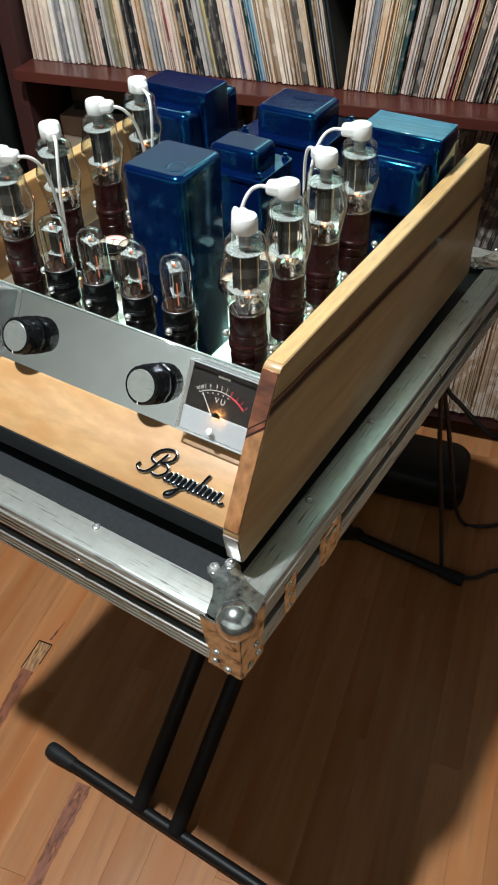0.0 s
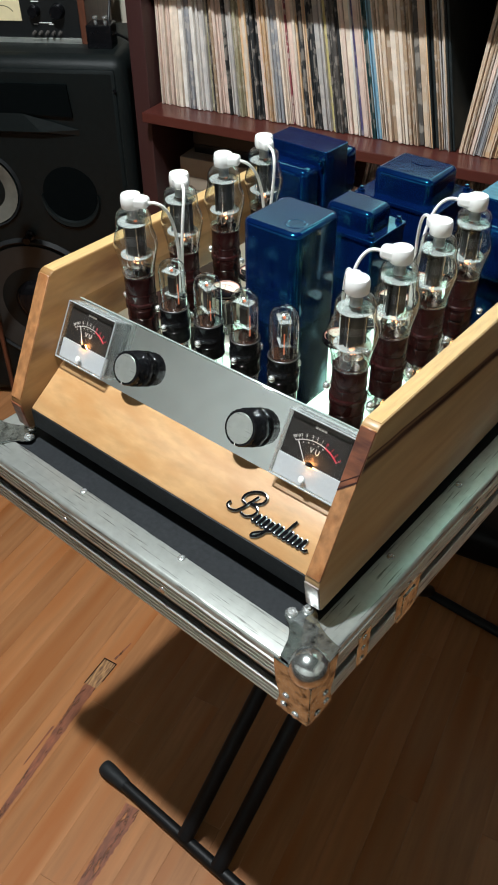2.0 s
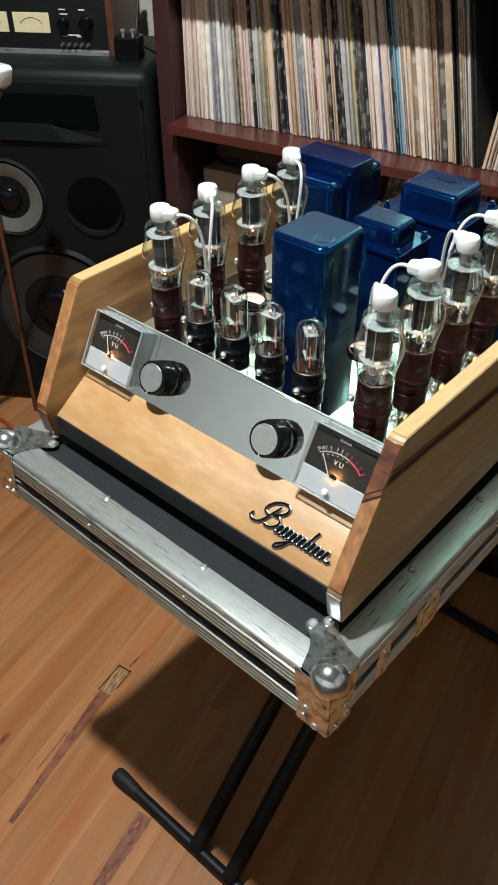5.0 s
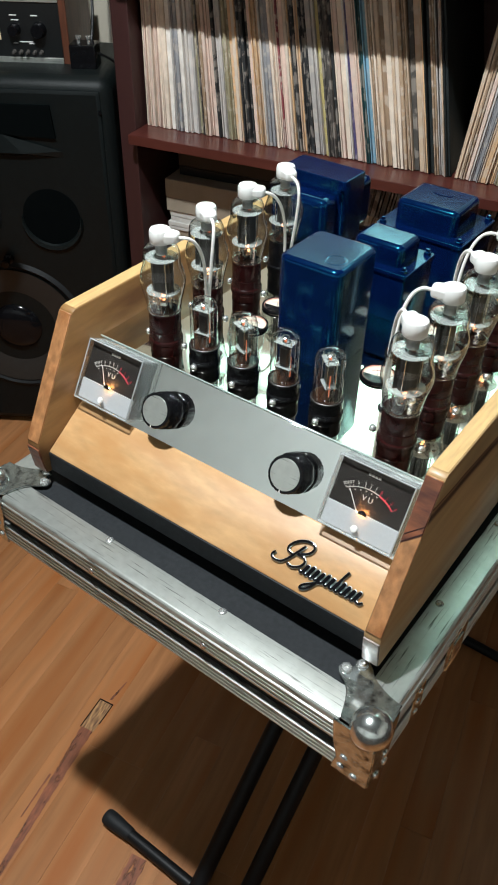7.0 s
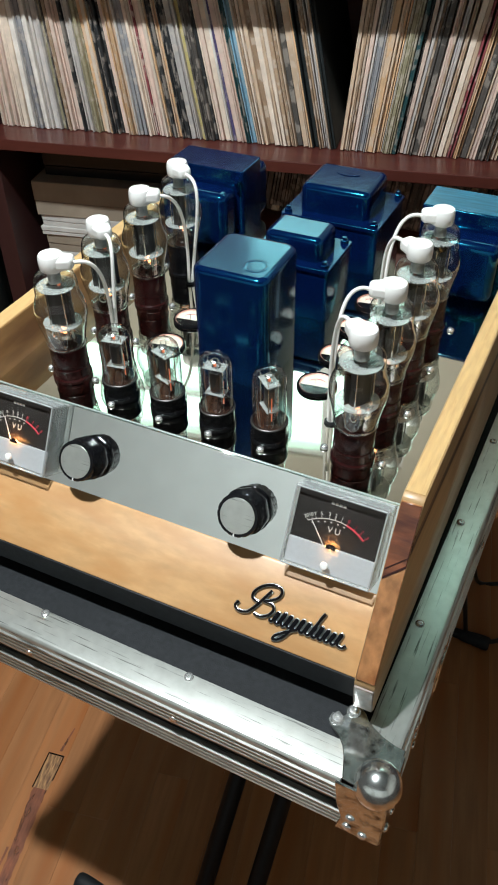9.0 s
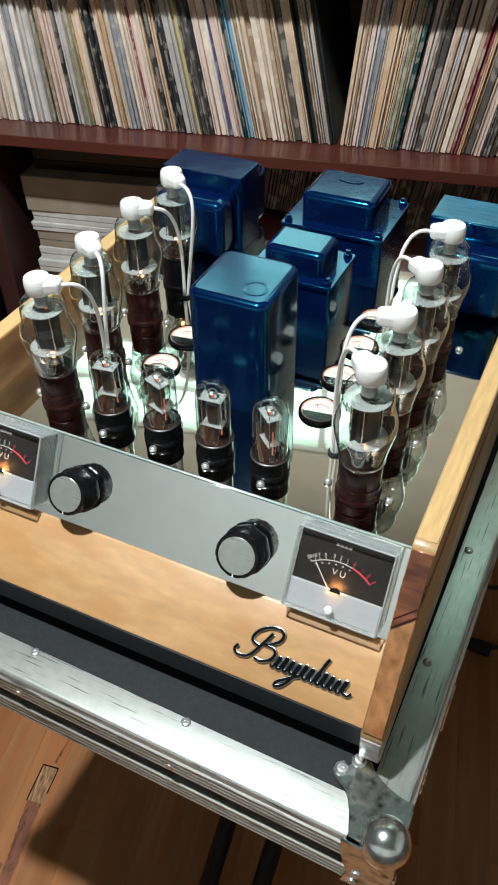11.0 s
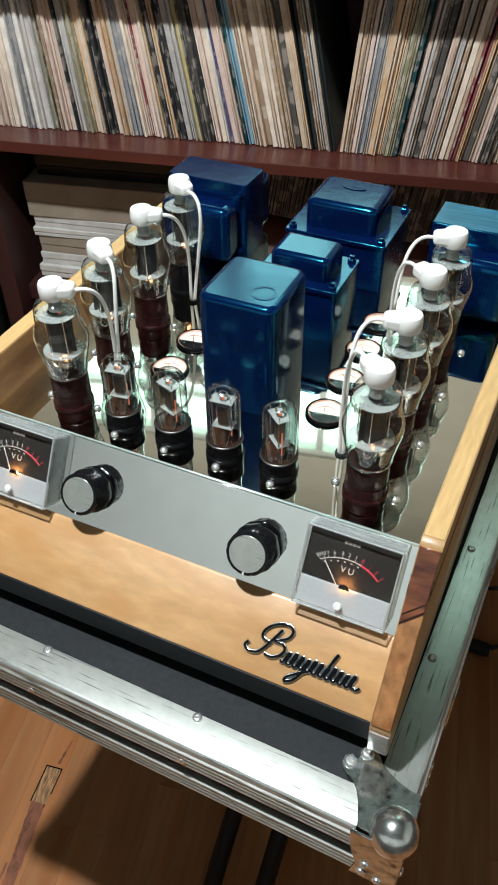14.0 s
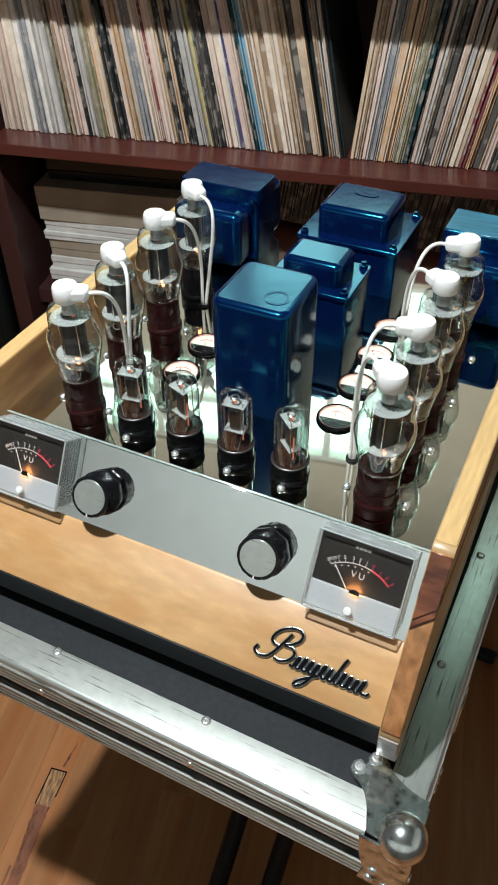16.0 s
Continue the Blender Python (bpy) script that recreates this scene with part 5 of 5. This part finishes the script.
def small_tube(x, y, turn):
    t = thing("small_tube", "small clear vacuum tube with black base", "vacuum tube", pose(x, y, ZM + 0.0005, 0, 0, turn), "small tubes behind the faceplate")
    base = part("base", lathe([(0, 0.0062), (0.0164, 0.0062), (0.0166, 0.0180), (0.0168, 0.0188), (0.0164, 0.0198), (0.0152, 0.0199), (0.0148, 0.0186), (0, 0.0184)], 40), M_BLACK, t)
    part("socket", lathe([(0, 0), (0.0172, 0), (0.0172, 0.0050), (0.0166, 0.0060), (0, 0.0060)], 40), M_BLACK, t)
    part("rim", lathe([(0.0150, 0.0196), (0.0158, 0.0204), (0.0166, 0.0200), (0.0167, 0.0192)], 40), M_ANODE, base, "thin shiny rim")
    part("wafer", lathe([(0.0147, 0.0187), (0.0147, 0.0192), (0, 0.0198)], 32), M_AMBER, t, "brown wafer inside the glass")
    g = part("glass_envelope", lathe([(0.0148, 0.0190), (0.0148, 0.0600), (0.0144, 0.0650), (0.0131, 0.0695), (0.0105, 0.0728), (0.0065, 0.0748), (0.0020, 0.0756), (0, 0.0757)], 40), M_GLASS, t, "clear glass bulb")
    g.visible_shadow = False
    part("anode", can(-0.0046, 0.0046, -0.0034, 0.0034, 0.0370, 0.0560, 0.0012, 0.0006), M_ANODE, t, "dark grey anode")
    part("mica_plate", box(-0.0100, 0.0100, -0.0064, 0.0064, 0.0616, 0.0622), M_MICA, t, "pale square mica plate")
    part("mica_plate", box(-0.0092, 0.0092, -0.0058, 0.0058, 0.0340, 0.0346), M_MICA, t, "pale square mica plate")
    part("heater", tube([(0.0072, -0.001, 0.0240), (0.0072, -0.001, 0.0480)], 0.0006, 8), M_HEATER, t, "glowing orange filament")
    part("heater_end", disc(0.0013, 0.0622, 0.0642, 10), M_HEATER, t, "glowing filament end")
    part("getter", lathe([(0.0032, 0.0672), (0.0044, 0.0680), (0.0032, 0.0688), (0.0024, 0.0680)], 20), M_GETTER, t, "silvery getter ring")
    for sx in (-1, 1):
        for sy in (-1, 1):
            part("support_rod", tube([(sx * 0.004, sy * 0.0025, 0.0190), (sx * 0.0086, sy * 0.0045, 0.0335), (sx * 0.0086, sy * 0.0045, 0.0670)], 0.0005, 6), M_GETTER, t)
    part("stem", lathe([(0.0075, 0.0194), (0.0050, 0.0260), (0.0030, 0.0290), (0, 0.0295)], 16), M_AMBER, t)


def socket_screw(x, y):
    ob = solid("socket_screw", lathe([(0.0036, 0), (0.0036, 0.0004), (0.0034, 0.0018), (0.0022, 0.0030), (0, 0.0033)], 16), M_CHROME, "small chrome dome screw on the mirror plate", "screw",
               pose(x, y, ZM + 0.0004), "socket screws")


for tx, turn in ((-0.0845, 8), (-0.0330, -20), (0.0185, 4), (0.0700, -42)):
    small_tube(tx, 0.0195, turn)
    socket_screw(tx, 0.0005)
    socket_screw(tx + 0.004, 0.0395)

YS = (0.0265, 0.1015, 0.1775, 0.2545)
CAPS_R = (138, 196, 150, 200)
CAPS_L = (20, -36, 25, -34)
for k, ty in enumerate(YS):
    for sx, turn in ((1, CAPS_R[k]), (-1, CAPS_L[k])):
        black = sx < 0 and k == 3
        power_tube(sx * 0.1460, ty, M_BLACK if black else M_BROWN, "shouldered glass power tube with %s base and white cap" % ("black" if black else "brown"), turn, 12 + 31 * k + (40 if sx > 0 else 0))
        for d in (-1, 1):
            socket_screw(sx * 0.1460 + d * 0.0262, ty)


def build_leads():
    """Each lead leaves its cap level, bends over and drops to the hole that it shares with its neighbour."""
    for sx, ys, caps, hole in ((1, YS[:2], CAPS_R[:2], (0.1120, 0.0620)), (1, YS[2:], CAPS_R[2:], (0.1080, 0.2110)),
                               (-1, YS[:2], CAPS_L[:2], (-0.1200, 0.0680)), (-1, YS[2:], CAPS_L[2:], (-0.1255, 0.2310))):
        solid("grommet", lathe([(0.0035, 0.0), (0.0056, 0.0), (0.0058, 0.0012), (0.0052, 0.0026), (0.0042, 0.0028), (0.0035, 0.002)], 24), M_RUBBER, "black rubber grommet in the mirror plate",
              "grommet", pose(hole[0], hole[1], ZM + 0.0003), "grommets")
        for k in range(2):
            q = radians(caps[k])
            d = Vector((math.cos(q), math.sin(q), 0))
            a = Vector((sx * 0.146, ys[k], ZM + 0.1232)) + d * 0.0198
            end = Vector((hole[0] + (0.0017 if k else -0.0017), hole[1] + (0.0008 if k else -0.0008), ZM - 0.001))
            reach = (Vector((end.x, end.y, 0)) - Vector((a.x, a.y, 0))).length
            far = hole[1] > 0.15
            run = 0.018 + 0.30 * reach if sx > 0 or not (k or far) else (0.044 if far else 0.030) if k else 0.020
            p1 = a + d * run + Vector((0, 0, 0.0 if sx < 0 and far and not k else 0.008))
            p2 = end + Vector((0, 0, 0.082)) + Vector((a.x - end.x, a.y - end.y, 0)) * -0.16 + Vector((0.010 if sx < 0 and k and far else 0.0, 0, 0))
            pts = [a - d * 0.004]
            for s in np.linspace(0, 1, 26):
                r = 1 - float(s)
                pts.append(a * r ** 3 + p1 * (3 * r * r * float(s)) + p2 * (3 * r * float(s) ** 2) + end * float(s) ** 3)
            solid("grid_lead", tube(pts, 0.0018, 10), M_WIRE, "white insulated wire from tube cap to plate", "wire", None, "white tube leads")


build_leads()


def round_meter(x, y):
    m = thing("round_meter", "small round panel meter with cream face and black rim", "meter", pose(x, y, ZM + 0.0004, 0, 0, 8), "round meters on the mirror plate")
    part("bezel", lathe([(0.0196, 0.0), (0.0196, 0.0016), (0.0190, 0.0030), (0.0180, 0.0034), (0.0172, 0.0030), (0.0170, 0.0016)], 48), M_BLACK, m)
    part("inner_ring", lathe([(0.0170, 0.0016), (0.0170, 0.0028), (0.0160, 0.0022)], 40), M_PINKRING, m, "pinkish inner ring")
    part("face", disc(0.0168, 0.0008, 0.0015, 40), M_CREAM, m, "cream dial")
    part("mask", prism([(0.0166 * math.cos(radians(q)), 0.0166 * math.sin(radians(q))) for q in np.linspace(192, 348, 18)], "z", 0.0016, 0.0026, 0.0003, 1), M_BLACK, m, "black lower mask")
    part("scale_arc", tube([(0.0105 * math.cos(q), -0.002 + 0.0105 * math.sin(q), 0.0017) for q in np.linspace(0.6, 2.54, 16)], 0.0003, 6), M_RED, m)
    part("needle", tube([(0, -0.003, 0.0020), (-0.004, 0.0075, 0.0020)], 0.0003, 6), M_BLACK, m)
    gl = part("glass", lathe([(0.0174, 0.0029), (0.010, 0.0033), (0, 0.0035)], 40), M_METERGLASS, m, "clear glass")
    gl.visible_shadow = False


for ry in (0.1075, 0.1620, 0.2170, 0.2715):
    round_meter(0.0805, ry)
for ry in (0.1080, 0.1615):
    round_meter(-0.0865, ry)

# ---- loose things on the floor ----


def build_floor_things():
    patch = thing("floor_patch", "raw splintered wood patch let into the floor", "floor patch", pose(-0.3562, -0.0503, 0, 0, 0, 10))
    part("filler", box(0.0015, 0.0295, 0.001, 0.066, 0.0002, 0.0010, 0.0003, 1), M_PATCH, patch)
    for b in ((0, 0.0022, 0, 0.067), (0.0022, 0.031, 0.0645, 0.067), (0.0295, 0.031, 0.020, 0.0645)):
        part("dark_joint", box(b[0], b[1], b[2], b[3], 0.0003, 0.0014), M_PIT, patch, "open dark joint")
    rnd = random.Random(9)
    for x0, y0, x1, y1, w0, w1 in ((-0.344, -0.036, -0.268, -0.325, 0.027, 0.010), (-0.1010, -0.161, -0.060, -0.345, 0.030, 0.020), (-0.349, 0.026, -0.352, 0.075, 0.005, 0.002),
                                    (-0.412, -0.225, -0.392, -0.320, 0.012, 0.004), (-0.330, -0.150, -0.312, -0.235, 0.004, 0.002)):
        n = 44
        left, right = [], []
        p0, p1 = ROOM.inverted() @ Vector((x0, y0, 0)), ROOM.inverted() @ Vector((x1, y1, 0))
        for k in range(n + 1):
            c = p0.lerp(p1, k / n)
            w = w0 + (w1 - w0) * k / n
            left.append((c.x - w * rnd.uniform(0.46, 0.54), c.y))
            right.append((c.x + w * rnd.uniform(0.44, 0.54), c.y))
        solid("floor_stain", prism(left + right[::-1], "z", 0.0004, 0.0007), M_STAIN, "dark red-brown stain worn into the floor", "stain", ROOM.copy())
    pts = smooth_path([(-1.45, 0.28, 0.006), (-1.25, 0.34, 0.006), (-1.08, 0.33, 0.006), (-0.98, 0.42, 0.006), (-0.9, 0.55, 0.006)])
    solid("orange_cable", tube(pts, 0.005), M_REDCABLE, "orange cable lying on the floor", "cable")
    for pts in ([(0.140, 0.585, 0.700), (0.158, 0.625, 0.550), (0.176, 0.640, 0.420), (0.194, 0.640, 0.349), (0.218, 0.640, 0.245), (0.236, 0.662, 0.120), (0.250, 0.728, 0.006), (0.291, 0.744, 0.006), (0.36, 0.79, 0.006), (0.52, 0.80, 0.006)],
                [(0.120, 0.585, 0.700), (0.150, 0.630, 0.500), (0.182, 0.640, 0.427), (0.210, 0.640, 0.404), (0.250, 0.640, 0.373), (0.290, 0.640, 0.358), (0.400, 0.650, 0.355), (0.62, 0.70, 0.38)],
                [(0.160, 0.585, 0.690), (0.190, 0.612, 0.340), (0.221, 0.600, 0.180), (0.254, 0.575, 0.030)],
                [(0.300, 0.572, 0.020), (0.325, 0.600, 0.008), (0.358, 0.643, 0.006), (0.450, 0.700, 0.006), (0.60, 0.72, 0.006)]):
        solid("black_cable", tube(smooth_path(pts), 0.0045), M_CABLE, "black cable hanging behind the flight case", "cable")
    # low black form, sized to cover the lit floor before the shelf
    bag = box(-0.165, 0.165, -0.080, 0.080, 0.0, 0.120, 0.040, 4)
    bmesh.ops.subdivide_edges(bag, edges=bag.edges[:], cuts=1, use_grid_fill=True)
    for v in bag.verts:
        v.co.z = max(0.0, v.co.z * (1 - 0.22 * math.sin(14 * v.co.x + 0.6)) + (0.006 * math.sin(52 * v.co.x) * math.cos(60 * v.co.y) if v.co.z > 0.02 else 0))
        v.co.y += 0.008 * math.sin(23 * v.co.x)
    solid("black_form", bag, M_DARKTUBE, "low slumped black form lying on the floor", "bag", pose(0.055, 0.782, 0.001, 0, 0, 12))
    stick = tube([(-1.197, 0.435, 0.012), (-1.205, 0.452, 0.55), (-1.212, 0.468, 1.0)], 0.006, 10)
    solid("wooden_strip", stick, M_DECKSIDE, "thin brown wooden strip leaning on the loudspeaker", "wooden strip")


build_floor_things()


def build_pole():
    p = thing("white_tipped_pole", "slim brown pole with a white plastic tip", "pole")
    part("pole", tube([(-1.300, 0.080, 0.0), (-0.905, 0.308, 0.930), (-0.880, 0.322, 0.965)], 0.007, 10), M_DECKSIDE, p)
    part("tip", prism([(-0.900, 0.955), (-0.868, 0.972), (-0.856, 1.000), (-0.862, 1.006), (-0.905, 1.006)], "y", 0.312, 0.340, 0.003, 2), M_CERAMIC, p, "white moulded tip")


build_pole()

# ---- floor boards ----


def build_floor():
    W, L = 0.057, 0.95
    fl = solid("floor", box(-2.6, 1.9, -1.6, BACK_V + 0.06, -0.06, -0.0125), M_FLOOR, "varnished orange-brown strip wood floor", "floor", ROOM.copy(), kind="structure")
    rnd = random.Random(2)
    rest = bmesh.new()
    shapes = {}
    count = 0
    k = 0
    u = -2.6
    while u < 1.9 - W:
        v = -1.6
        first = round(rnd.uniform(0.2, 0.9), 1)
        while v < BACK_V:
            ln = first or rnd.choice((0.8, 1.1, 1.4, 1.7))
            first = 0
            ln = round(min(ln, BACK_V - v), 2)
            if ln < 0.02:
                break
            near = -1.45 < u < 1.0 and v + ln > -0.75 and v < 1.2
            if near and count < 300:
                if ln not in shapes:
                    shapes[ln] = as_mesh("floor_plank", box(0.00005, W - 0.00005, 0.0001, ln - 0.0001, -0.012, 0.0, 0.0003, 1), M_FLOOR)
                ob = new("floor_plank", shapes[ln])
                ob.parent = fl
                ob.matrix_basis = pose(u, v, rnd.uniform(-0.0001, 0.0001))
                count += 1
            else:
                vs = [rest.verts.new(p) for p in ((u + 0.0004, v, -0.0002), (u + W - 0.0004, v, -0.0002), (u + W - 0.0004, v + ln - 0.001, -0.0002), (u + 0.0004, v + ln - 0.001, -0.0002))]
                lo = [rest.verts.new((p.co.x, p.co.y, -0.0122)) for p in vs]
                rest.faces.new(vs)
                for j in range(4):
                    rest.faces.new((vs[j], lo[j], lo[(j + 1) % 4], vs[(j + 1) % 4]))
            v += ln
        u += W
    bmesh.ops.recalc_face_normals(rest, faces=rest.faces[:])
    ob = part("far_floor_planks", rest, M_FLOOR, fl)
    tagged(ob, kind="stuff")


build_floor()
